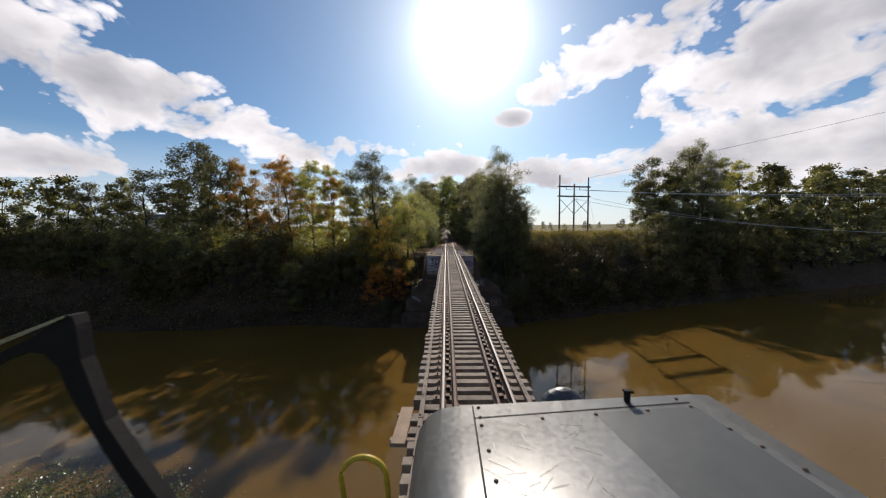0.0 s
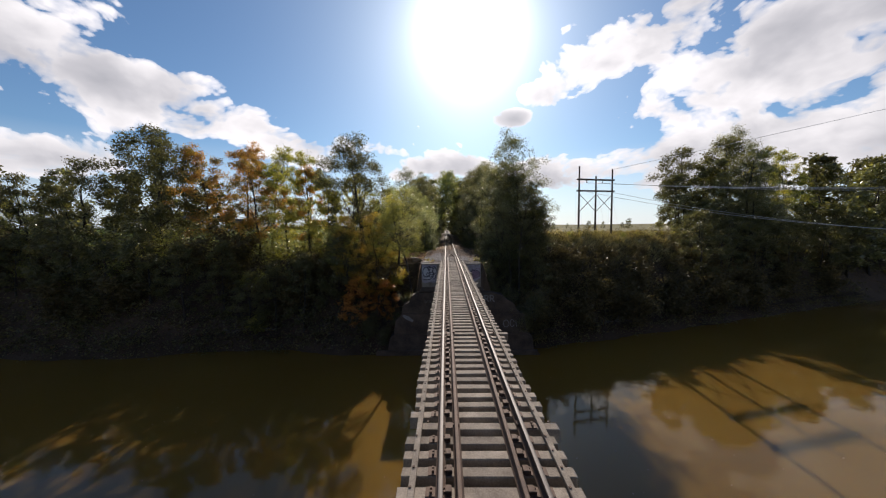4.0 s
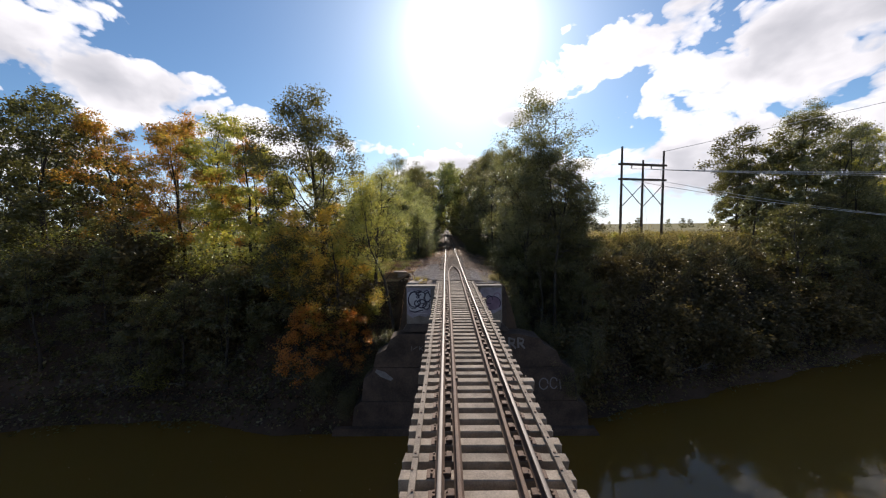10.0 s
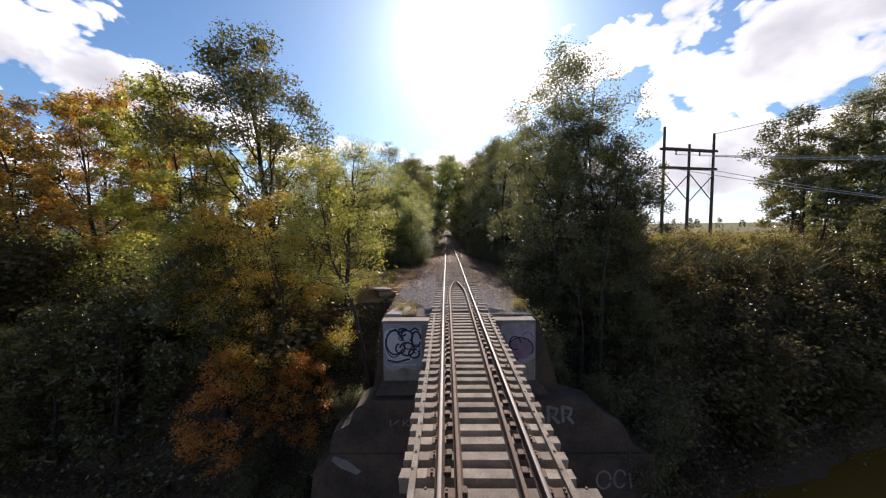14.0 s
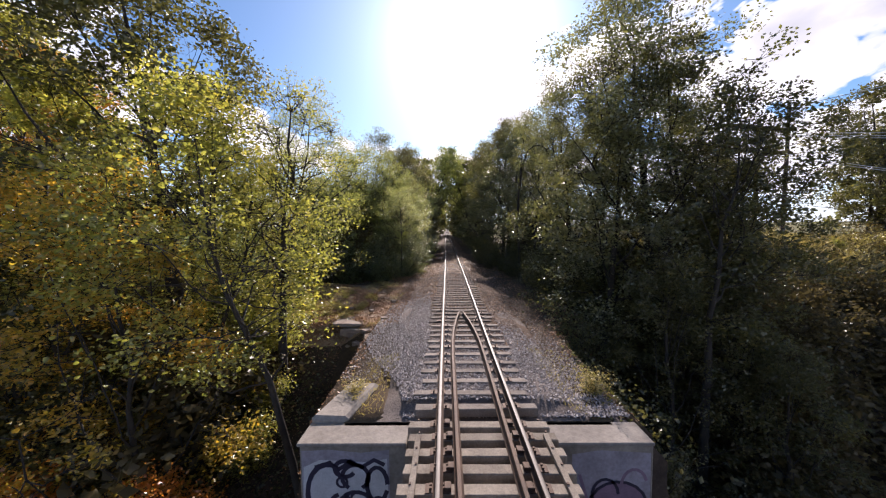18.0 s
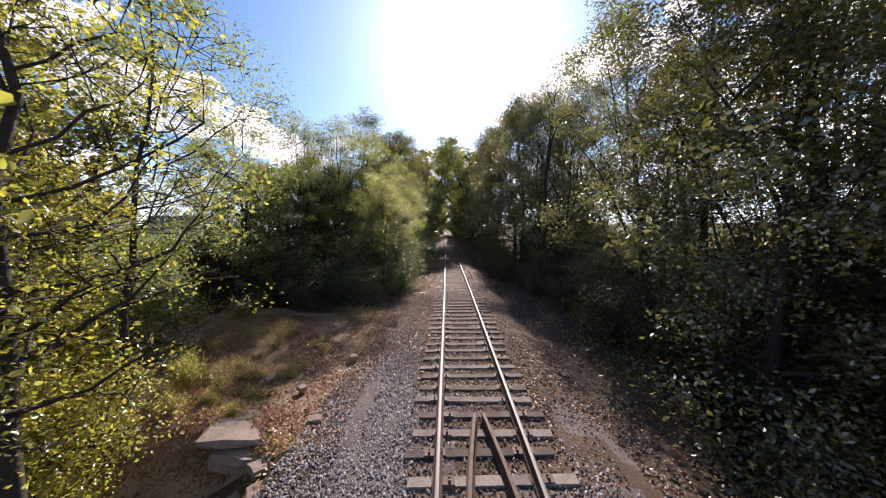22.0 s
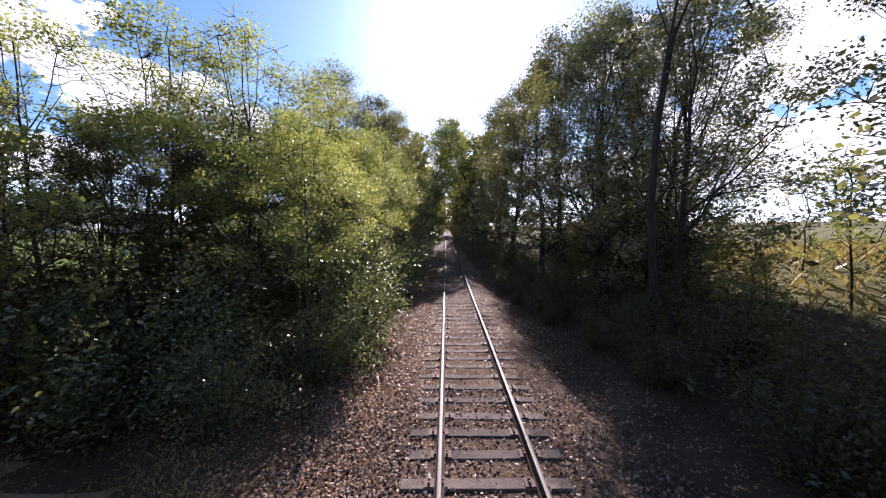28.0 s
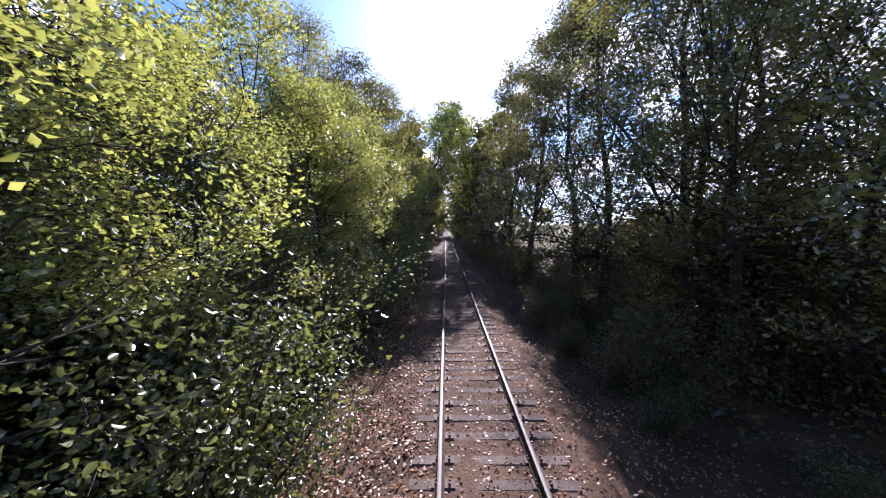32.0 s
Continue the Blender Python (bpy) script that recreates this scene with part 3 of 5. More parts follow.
limit = np.interp(sx_, [-3.6, -2.6, -1.5, -1.2, 1.2, 1.5, 3.3], [57.5, 60.0, 59.5, 52.5, 52.5, 55.0, 52.0]) + rng.normal(0, 1.6, n)
clean = sy_ < limit
dusty = new("ballast_stones", fast_mesh("ballast_stones", *stones(rng, pts[~clean][::2], 0.03), DUSTY))
tagged(dusty, "old brown ballast stones half sunk in leaf mould", "gravel", kind="stuff")
loose = new("ballast_stones", fast_mesh("ballast_stones", *stones(rng, pts[clean], 0.025), STONE))
tagged(loose, "loose grey and pinkish crushed stones", "gravel", kind="stuff")

# ---- abutment at the far bank ----
abut = tagged(new("bridge_abutment"), "stained concrete bridge abutment covered with graffiti", "abutment", kind="structure")


def slab_of(profile, y0, y1, jitter=0.0, seed=1):
    """A wall: a profile of (x, z) pushed from y0 to y1."""
    bm = bmesh.new()
    a = [bm.verts.new((x, y0, z)) for x, z in profile]
    f = bm.faces.new(a)
    r = bmesh.ops.extrude_face_region(bm, geom=[f])
    bmesh.ops.translate(bm, verts=[v for v in r["geom"] if isinstance(v, bmesh.types.BMVert)], vec=(0, y1 - y0, 0))
    bmesh.ops.recalc_face_normals(bm, faces=bm.faces)
    return bm


WALL_Y = 47.85
for x0, x1, lab in ((-3.5, -1.42, "backwall with bubble graffiti"), (1.42, 3.32, "backwall with faded graffiti")):
    part("backwall", box(bmesh.new(), x0, x1, WALL_Y, WALL_Y + 0.62, -3.3, -0.53, 0.03), CONCRETE, abut, lab)
    part("coping", box(bmesh.new(), x0 - 0.04, x1, WALL_Y - 0.04, WALL_Y + 0.66, -0.53, -0.46, 0.02), CONCRETE, abut)
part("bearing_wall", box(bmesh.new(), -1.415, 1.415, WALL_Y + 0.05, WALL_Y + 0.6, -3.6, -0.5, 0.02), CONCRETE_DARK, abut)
bm = bmesh.new()
box(bm, -3.55, -2.75, WALL_Y + 0.66, WALL_Y + 2.3, -1.6, -0.35, 0.08)
for v in bm.verts:
    if v.co.y > WALL_Y + 2:
        v.co.x += 0.35
    v.co.z += 0.03 * math.sin(v.co.x * 5 + v.co.y * 3)
part("wing_slab", bm, CONCRETE, abut, "broken pale concrete slab top of the wing wall")
part("approach_fill", box(bmesh.new(), -3.2, 3.2, WALL_Y + 0.67, WALL_Y + 3.2, -3.4, -0.50), BALLAST, abut, "packed stone fill behind the backwall")
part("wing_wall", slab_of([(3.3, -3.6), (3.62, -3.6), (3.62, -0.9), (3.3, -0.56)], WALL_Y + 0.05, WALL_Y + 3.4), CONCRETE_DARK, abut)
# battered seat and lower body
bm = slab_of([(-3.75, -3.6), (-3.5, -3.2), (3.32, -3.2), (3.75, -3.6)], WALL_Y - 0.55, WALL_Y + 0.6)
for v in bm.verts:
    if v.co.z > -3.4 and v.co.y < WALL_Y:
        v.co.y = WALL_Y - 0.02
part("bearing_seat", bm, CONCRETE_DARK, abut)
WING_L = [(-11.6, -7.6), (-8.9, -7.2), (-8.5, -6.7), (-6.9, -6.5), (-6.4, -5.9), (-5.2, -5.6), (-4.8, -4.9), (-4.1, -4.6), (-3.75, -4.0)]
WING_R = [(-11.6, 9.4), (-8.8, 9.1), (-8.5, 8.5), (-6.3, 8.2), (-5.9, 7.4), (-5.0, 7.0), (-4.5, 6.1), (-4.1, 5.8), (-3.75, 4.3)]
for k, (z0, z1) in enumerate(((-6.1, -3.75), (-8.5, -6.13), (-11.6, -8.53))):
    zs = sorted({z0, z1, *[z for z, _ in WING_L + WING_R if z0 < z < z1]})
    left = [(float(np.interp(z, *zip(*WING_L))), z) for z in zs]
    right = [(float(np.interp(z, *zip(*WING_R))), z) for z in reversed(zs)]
    part("wall_pour", slab_of(left + right, WALL_Y - 0.7 - 0.06 * k, WALL_Y + 0.8), CONCRETE_DARK, abut, "dark brown concrete pour of the lower wall")
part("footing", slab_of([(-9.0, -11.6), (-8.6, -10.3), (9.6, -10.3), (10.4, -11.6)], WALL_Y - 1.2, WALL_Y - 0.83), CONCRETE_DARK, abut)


def sprayed(name, strokes, width, y, mat, closed=False, parent=abut, label=""):
    """Paint strokes on a wall facing the river: ribbons 6 mm proud of it, along lines of (x, z)."""
    bm = bmesh.new()
    for line in strokes:
        pts = [Vector((p[0], 0, p[1])) for p in line]
        vs = []
        for i, p in enumerate(pts):
            d = (pts[min(i + 1, len(pts) - 1)] - pts[max(i - 1, 0)]).normalized()
            nrm = Vector((-d.z, 0, d.x)) * width * 0.5
            vs.append((bm.verts.new(p + nrm + Vector((0, y, 0))), bm.verts.new(p - nrm + Vector((0, y, 0)))))
        for a, b_ in zip(vs, vs[1:]):
            bm.faces.new((a[0], b_[0], b_[1], a[1]))
    return part(name, bm, mat, parent, label)


def arc(cx, cz, rx, rz, a0, a1, n=14):
    return [(cx + rx * math.cos(radians(a0 + (a1 - a0) * i / n)), cz + rz * math.sin(radians(a0 + (a1 - a0) * i / n))) for i in range(n + 1)]


def blob(name, outline, y, mat, parent=abut, label=""):
    bm = bmesh.new()
    bm.faces.new([bm.verts.new((x, y, z)) for x, z in outline])
    return part(name, bm, mat, parent, label)


GY0 = WALL_Y - 0.006
blob("paint_wash", [(-3.46, -0.62), (-2.9, -0.6), (-2.3, -0.66), (-1.76, -0.6), (-1.75, -2.5), (-2.1, -2.72), (-2.6, -2.6), (-3.1, -2.78), (-3.45, -2.5)], WALL_Y - 0.003, SPRAY_WASH, label="patchy lavender wash under the graffiti")
blob("paint_wash", [(1.76, -0.7), (2.3, -0.62), (3.26, -0.68), (3.28, -2.2), (2.7, -2.5), (2.1, -2.35), (1.76, -2.45)], WALL_Y - 0.003, SPRAY_WASH, label="patchy lavender wash under the graffiti")
blob("graffiti_fill", [(-3.42, -0.95), (-3.1, -0.8), (-2.2, -0.85), (-1.8, -0.78), (-1.78, -2.0), (-2.4, -2.35), (-3.2, -2.3), (-3.45, -1.7)], GY0, SPRAY_WHITE, label="pale fill of the bubble graffiti")
sprayed("graffiti_outline", [arc(-2.95, -1.45, 0.4, 0.55, 60, 330), arc(-2.42, -1.15, 0.26, 0.25, -60, 240), arc(-2.42, -1.75, 0.33, 0.3, -150, 170),
                             arc(-2.0, -1.3, 0.2, 0.35, 0, 340), [(-3.3, -2.25), (-2.9, -2.35), (-2.3, -2.2)], arc(-2.62, -0.98, 0.2, 0.16, 20, 330), arc(-2.1, -1.95, 0.24, 0.2, 60, 400), arc(-2.72, -1.72, 0.2, 0.22, 100, 420), [(-3.2, -0.95), (-2.9, -0.85), (-2.75, -1.0), (-2.5, -0.82), (-2.3, -0.95), (-2.05, -0.8), (-1.85, -0.9)]], 0.085, GY0 - 0.005, SPRAY_BLACK, label="black outline of rounded graffiti shapes")
sprayed("graffiti_loop", [arc(-3.0, -1.5, 0.38, 0.62, 40, 320), arc(-2.35, -1.6, 0.17, 0.15, 0, 360), arc(-1.98, -1.75, 0.15, 0.2, -40, 260), arc(-2.68, -1.25, 0.1, 0.1, 0, 360)], 0.05, GY0 - 0.007, SPRAY_BLACK, label="thin indigo inner lines of the graffiti")
sprayed("graffiti_loop", [arc(2.95, -1.35, 0.25, 0.35, 20, 300), arc(2.3, -2.05, 0.3, 0.16, 0, 250), [(1.9, -1.1), (2.05, -1.6), (1.95, -2.1)]], 0.06, GY0 - 0.007, SPRAY_PINK, label="purple looping lines")
sprayed("graffiti_tag", [[(-3.05 + i * 0.08, -2.5 + 0.07 * (i % 2)) for i in range(14)]], 0.05, GY0 - 0.005, SPRAY_WHITE)
blob("graffiti_fill", arc(2.65, -1.75, 0.55, 0.5, 0, 345, 18), GY0, SPRAY_PINK, label="faded purple graffiti fill")
sprayed("graffiti_outline", [arc(2.65, -1.75, 0.56, 0.5, -30, 260), arc(2.4, -1.5, 0.25, 0.3, 0, 300)], 0.06, GY0 - 0.005, SPRAY_BLACK)
LY = WALL_Y - 0.706
for dx in (-0.28, 0.34):
    sprayed("graffiti_letter", [[(3.95 + dx, -4.0), (4.0 + dx, -4.75)], [(3.98 + dx, -4.05), (4.35 + dx, -4.15), (4.3 + dx, -4.4), (4.0 + dx, -4.42)], [(4.1 + dx, -4.4), (4.45 + dx, -4.8)]], 0.14, LY, SPRAY_DULL, label="white painted letter shape")
sprayed("graffiti_mark", [arc(6.1, -7.3, 0.3, 0.4, 0, 340), arc(6.8, -7.25, 0.25, 0.4, 20, 330), [(7.2, -7.0), (7.3, -7.7)]], 0.09, LY - 0.06, SPRAY_DULL)
blob("graffiti_fill", [(-5.6, -6.2), (-5.0, -6.4), (-4.4, -6.9), (-4.6, -7.05), (-5.3, -6.75), (-5.7, -6.4)], LY - 0.06, SPRAY_DULL, label="pale streak of paint")
sprayed("graffiti_tag", [[(-3.1, -4.6), (-3.1, -4.9), (-2.9, -4.75), (-2.7, -4.6)], [(-2.55, -4.6), (-2.55, -4.9)], [(-2.3, -4.6), (-2.5, -4.75), (-2.3, -4.9)]], 0.04, LY, SPRAY_DULL)


def boulder(name, seed, size, mat):
    r = random.Random(seed)
    bm = bmesh.new()
    bmesh.ops.create_cube(bm, size=1)
    bmesh.ops.subdivide_edges(bm, edges=bm.edges[:], cuts=2, use_grid_fill=True)
    for v in bm.verts:
        n = v.co.normalized() * 0.6
        v.co = v.co.lerp(n, 0.25) + Vector((r.uniform(-1, 1), r.uniform(-1, 1), r.uniform(-1, 1))) * 0.06
        v.co = Vector((v.co.x * size[0], v.co.y * size[1], v.co.z * size[2]))
    return new(name, mesh_of(name, bm, mat))


# broken stones of an old retaining wall beside the ballast
OLD_WALL = [(-4.95, 56.4, -0.62, 1.5, 0.85, 0.15, 8), (-4.75, 56.15, -0.92, 1.05, 0.75, 0.4, -5), (-3.75, 55.0, -0.83, 0.55, 0.4, 0.25, 30), (-3.85, 54.8, -1.2, 0.7, 0.6, 0.4, 12),
            (-4.5, 55.7, -1.45, 0.9, 0.7, 0.35, 3), (-3.9, 54.2, -1.5, 0.6, 0.5, 0.3, -14), (-3.6, 59.9, -0.42, 0.26, 0.2, 0.14, 20), (-4.4, 58.0, -0.46, 0.2, 0.22, 0.1, 50), (-5.2, 56.9, -0.6, 0.5, 0.35, 0.16, 15),
            (-3.55, 53.6, -0.95, 0.6, 0.45, 0.22, 70), (-3.45, 53.0, -1.15, 0.55, 0.5, 0.3, 20), (-3.6, 52.3, -1.05, 0.7, 0.45, 0.24, 95), (-4.2, 55.3, -1.2, 0.65, 0.5, 0.26, -20), (-4.05, 55.5, -0.72, 0.42, 0.34, 0.18, 44), (-3.5, 56.6, -0.48, 0.3, 0.22, 0.14, 10), (-5.6, 58.6, -0.5, 0.24, 0.18, 0.12, 80)]
for i, (x, y, z, a, b_, c, turn) in enumerate(OLD_WALL):
    ob = boulder("stone_block" if a > 0.5 else "loose_stone", i, (a, b_, c), ROCK)
    ob.matrix_basis = pose(x, y, z, 2 * math.sin(i), 3 * math.cos(i), turn)
    tagged(ob, "weathered brown sandstone block of a broken wall" if a > 0.5 else "loose brown stone lying on bare earth", "stone", "old wall stones")

# plank laid on two bearers outside the tie ends
plat = tagged(new("refuge_platform"), "raw brown plank on two timber bearers beside the ties", "platform")
plat.matrix_basis = pose(-1.5, 6.2, -0.19, 0, 0, -2)
part("plank", box(bmesh.new(), -0.13, 0.13, -0.6, 0.6, -0.022, 0.022, 0.006), BOARD, plat)
for oy in (-0.4, 0.4):
    part("bearer", box(bmesh.new(), -0.18, 0.75, oy - 0.05, oy + 0.05, -0.16, -0.023, 0.006), TIE_BRIDGE, plat)

# ---- trees ----


def in_ball(rng, n):
    """Points in a unit ball, thicker towards its middle."""
    d = rng.normal(size=(n, 3))
    d /= np.linalg.norm(d, axis=1, keepdims=True)
    return d * rng.random(n)[:, None] ** 0.55


def grow(rng, H, base, R, r0, mains, clumps, lean, shape, size, rise=(0.2, 0.4)):
    """Skeleton of a tree: trunk, main limbs, and boughs that end in clumps of leaves within an egg-shaped crown."""
    lines, spots = [], []
    n = 10
    t = np.linspace(0, 1, n)
    sway = np.cumsum(rng.normal(0, 0.016 * H, (n, 2)), 0) * t[:, None]
    trunk = np.stack([sway[:, 0] + lean * H * t ** 1.3, sway[:, 1], -0.7 + (H * 0.9 + 0.7) * t], 1)
    rad = r0 * (1 - 0.93 * t ** 0.85) + 0.01
    rad[0] *= 1.4
    lines.append((trunk, rad))
    sup = [trunk[2:]]
    wid = [rad[2:]]

    def env(u):
        return R * np.sin(np.pi * np.clip(0.1 + 0.86 * u ** shape, 0, 1)) ** 0.75

    def core(z):
        return np.array([np.interp(z, trunk[:, 2], trunk[:, 0]), np.interp(z, trunk[:, 2], trunk[:, 1])])

    az0 = rng.uniform(0, 6.28)
    for i in range(mains):
        u = (i + rng.uniform(0.1, 0.9)) / mains * 0.75
        h = base + (H - base) * u * 0.8
        a = az0 + i * 2.4 + rng.uniform(-0.4, 0.4)
        end_u = min(0.97, u + rng.uniform(*rise))
        out = env(np.array(end_u)) * rng.uniform(0.55, 0.8)
        p0 = np.array([*core(h), h])
        ez = base + (H - base) * end_u
        p1 = np.array([*(core(ez) + out * np.array([np.cos(a), np.sin(a)])), ez])
        m = np.linspace(0, 1, 6)
        bend = np.cumsum(rng.normal(0, 0.05 * out, (6, 3)), 0) * np.sin(np.pi * m)[:, None]
        limb = p0 + (p1 - p0) * np.stack([m ** 0.8, m ** 0.8, m ** 1.25], 1) + bend
        lr = np.interp(h, trunk[:, 2], rad) * rng.uniform(0.22, 0.4)
        lines.append((limb, lr * (1 - 0.85 * m) + 0.008))
        sup.append(limb[1:])
        wid.append((lr * (1 - 0.85 * m) + 0.008)[1:])
    sup, wid = np.concatenate(sup), np.concatenate(wid)
    for i in range(clumps):
        u = ((i + rng.random()) / clumps) ** 0.85
        e = env(np.array(u))
        a = i * 2.39996 + rng.uniform(-0.5, 0.5)
        rr = e * rng.random() ** 0.42 * rng.uniform(0.85, 1.12)
        z = base + (H - base) * u
        c = np.array([*(core(z) + rr * np.array([np.cos(a), np.sin(a)])), z + rng.normal(0, 0.03 * H)])
        d = np.linalg.norm(sup - c, axis=1) + 3.0 * np.maximum(sup[:, 2] - c[2] + 0.15, 0)
        k = int(np.argmin(d))
        m = np.linspace(0, 1, 5)
        bough = sup[k] + (c - sup[k]) * np.stack([m, m, m ** 1.2], 1) + np.cumsum(rng.normal(0, 0.03 * d[k], (5, 3)), 0) * np.sin(np.pi * m)[:, None]
        br = min(wid[k] * 0.6, 0.012 + 0.012 * d[k])
        lines.append((bough, br * (1 - 0.75 * m) + 0.004))
        cr = size * R * rng.uniform(0.6, 1.25)
        spots.append((c, cr))
        for j in range(3):
            v = rng.normal(size=3)
            v[2] = v[2] * 0.4 + 0.2
            v *= cr * 0.9 / np.linalg.norm(v)
            q = bough[3]
            lines.append((np.stack([q, q + v * 0.5 + rng.normal(0, 0.05, 3), q + v]), np.array([0.012, 0.008, 0.003])))
    return lines, spots


def tree(name, seed, H, base, R, leaves, leaf, mat, bark=BARK, r0=None, mains=9, clumps=55, lean=0.0, shape=0.8, size=0.24, flat=0.5, slim=0.6, fill=0.85, oval=False, squash=0.86, rise=(0.2, 0.4), label="", category="tree"):
    """A tree at the origin: an empty with its trunk and its crown of single leaves."""
    rng = np.random.default_rng(seed)
    lines, spots = grow(rng, H, base, R, r0 or 0.05 + H * 0.012, mains, clumps, lean, shape, size, rise)
    root = tagged(new(name), label, category)
    V, Q = tubes([l for l in lines if len(l[0]) > 5], 7)
    V2, Q2 = tubes([l for l in lines if len(l[0]) <= 5], 3)
    part("trunk", fast_mesh("trunk", np.concatenate([V, V2]), np.concatenate([Q, Q2 + len(V)]), bark, True), None, root)
    c = np.array([p for p, _ in spots])
    sig = np.array([q for _, q in spots])
    wts = sig ** 2 * rng.uniform(0.35, 1.3, len(sig)) * (rng.random(len(sig)) < fill)
    pick = rng.choice(len(c), leaves, p=wts / wts.sum())
    d = rng.normal(size=(leaves, 3))
    d /= np.linalg.norm(d, axis=1, keepdims=True)
    lump = 1 + 0.35 * np.sin(d @ np.array([5.1, 2.3, 4.2]) + pick * 1.7) * np.sin(d @ np.array([-3.2, 5.7, 2.9]) + pick)
    pos = c[pick] + d * (rng.random(leaves) ** 0.45 * lump * sig[pick])[:, None] * np.array([1.12, 1.12, squash])
    pos[:, 2] = np.maximum(pos[:, 2], 0.1)
    V, F = leaf_cloud(rng, pos, leaf, flat, slim, oval)
    part("crown", fast_mesh("crown", V, F, mat), None, root)
    return root


def bush(name, seed, H, R, leaves, leaf, mat, label, bark=BARK, category="shrub", stems=9, flat=0.4, oval=False):
    """A many-stemmed shrub, leafy down to the ground."""
    rng = np.random.default_rng(seed)
    root = tagged(new(name), label, category)
    lines, tips = [], []
    for i in range(stems):
        az_ = rng.uniform(0, 6.28)
        out = R * rng.uniform(0.15, 0.95)
        h = H * rng.uniform(0.5, 1.0) * (1 - 0.35 * out / R)
        s = np.linspace(0, 1, 6)
        st = np.stack([np.cos(az_) * out * s ** 1.2, np.sin(az_) * out * s ** 1.2, -0.3 + (h + 0.3) * s], 1) + np.cumsum(rng.normal(0, 0.035 * H, (6, 3)), 0) * s[:, None]
        lines.append((st, (0.012 + 0.006 * H) * (1 - 0.8 * s) + 0.003))
        for v in (0.3, 0.5, 0.65, 0.8, 0.92, 1.0):
            q = np.array([np.interp(v, s, st[:, a]) for a in range(3)])
            d = rng.normal(size=3) * R * 0.3
            tw = np.stack([q, q + d * 0.5, q + d])
            lines.append((tw, np.array([0.008, 0.006, 0.003])))
            tips += [(q, 0.16 * R), (q + d, 0.2 * R), (q + d * 0.5, 0.15 * R)]
    V, Q = tubes(lines, 3)
    part("stem", fast_mesh("stem", V, Q, bark, True), None, root)
    c = np.array([p for p, _ in tips])
    sig = np.array([s for _, s in tips])
    w = rng.uniform(0.2, 1.6, len(c))
    pick = rng.choice(len(c), leaves, p=w / w.sum())
    pos = c[pick] + in_ball(rng, leaves) * sig[pick][:, None] * 1.6
    pos[:, 2] = np.abs(pos[:, 2]) + 0.03
    V, F = leaf_cloud(rng, pos, leaf, flat, 0.6, oval)
    part("foliage", fast_mesh("foliage", V, F, mat), None, root)
    return root


def plant(src, used, x, y, scale=1.0, turn=0.0, z=None, tall=1.0, label="", group=""):
    """Sets a tree at (x, y) on the ground: the first time the tree itself, then copies of it."""
    z = float(ground_z(x, y)) if z is None else z
    m = pose(x, y, z, 0, 0, turn) @ Matrix.Diagonal((scale, scale, scale * tall, 1))
    if src.name in used:
        ob = copy_thing(src, m)
    else:
        used.add(src.name)
        src.matrix_basis = m
        ob = src
    if ob is not src:
        ob.matrix_basis = m
    tagged(ob, label, group=group)
    return ob


USED = set()
OAK = tree("oak_tree", 11, 17, 4.5, 5.6, 26000, 0.19, LEAF_DARK, r0=0.4, mains=15, clumps=120, size=0.18, flat=0.3, fill=0.8, label="tall oak with a forked trunk and thinning dark green crown")
OAK_B = tree("oak_tree", 12, 15, 2.0, 5.2, 11500, 0.27, LEAF_DARK, r0=0.3, mains=11, clumps=95, size=0.19, flat=0.3, label="broad dark green tree on the river bank")
TALL = tree("ash_tree", 13, 16, 2.5, 4.4, 27000, 0.122, LEAF_GREEN, r0=0.24, mains=14, clumps=125, shape=0.8, size=0.2, flat=0.35, fill=0.92, label="tall slender green tree beside the track")
TALL_B = tree("ash_tree", 14, 14, 1.2, 4.0, 17000, 0.128, LEAF_DARK, r0=0.22, mains=13, clumps=110, shape=0.65, size=0.17, flat=0.35, fill=0.82, label="dark leafy tree shading the track")
HIGH = tree("ash_tree", 36, 17, 8.6, 3.4, 12500, 0.135, LEAF_DARK, r0=0.23, mains=14, clumps=100, shape=0.8, size=0.175, flat=0.35, fill=0.78, rise=(0.12, 0.3), label="tall dark tree with a bare lower trunk beside the track")
SHORE = tree("shore_tree", 24, 14, 1.0, 4.0, 6000, 0.27, LEAF_DARK, r0=0.2, mains=9, clumps=70, shape=0.65, size=0.2, flat=0.3, label="dark leafy tree leaning over the river bank")
MAPLE = tree("maple_tree", 15, 14, 2.6, 3.8, 13000, 0.19, LEAF_ORANGE, r0=0.18, mains=11, clumps=85, size=0.18, flat=0.35, label="maple with an orange autumn crown")
BIRCH = tree("slim_tree", 16, 13, 2.4, 3.2, 11500, 0.18, LEAF_LIME, r0=0.15, mains=10, clumps=80, size=0.18, flat=0.35, fill=0.75, label="slim tree with sunlit yellow-green leaves")
GOLD = tree("young_tree", 17, 11, 4.8, 3.1, 12500, 0.088, LEAF_LIME, r0=0.13, mains=11, clumps=90, lean=-0.13, size=0.2, fill=0.8, oval=True, label="young tree with yellow-green autumn leaves by the abutment")
GILT = tree("young_tree", 27, 10, 1.2, 2.9, 13000, 0.095, LEAF_GOLD, r0=0.11, mains=10, clumps=80, size=0.2, fill=0.85, oval=True, label="young tree with golden autumn leaves on the bank")
RUSTY = tree("young_tree", 18, 6, 0.6, 2.4, 7500, 0.12, LEAF_RUST, r0=0.07, mains=9, clumps=60, size=0.2, label="low young tree with rust-orange leaves")
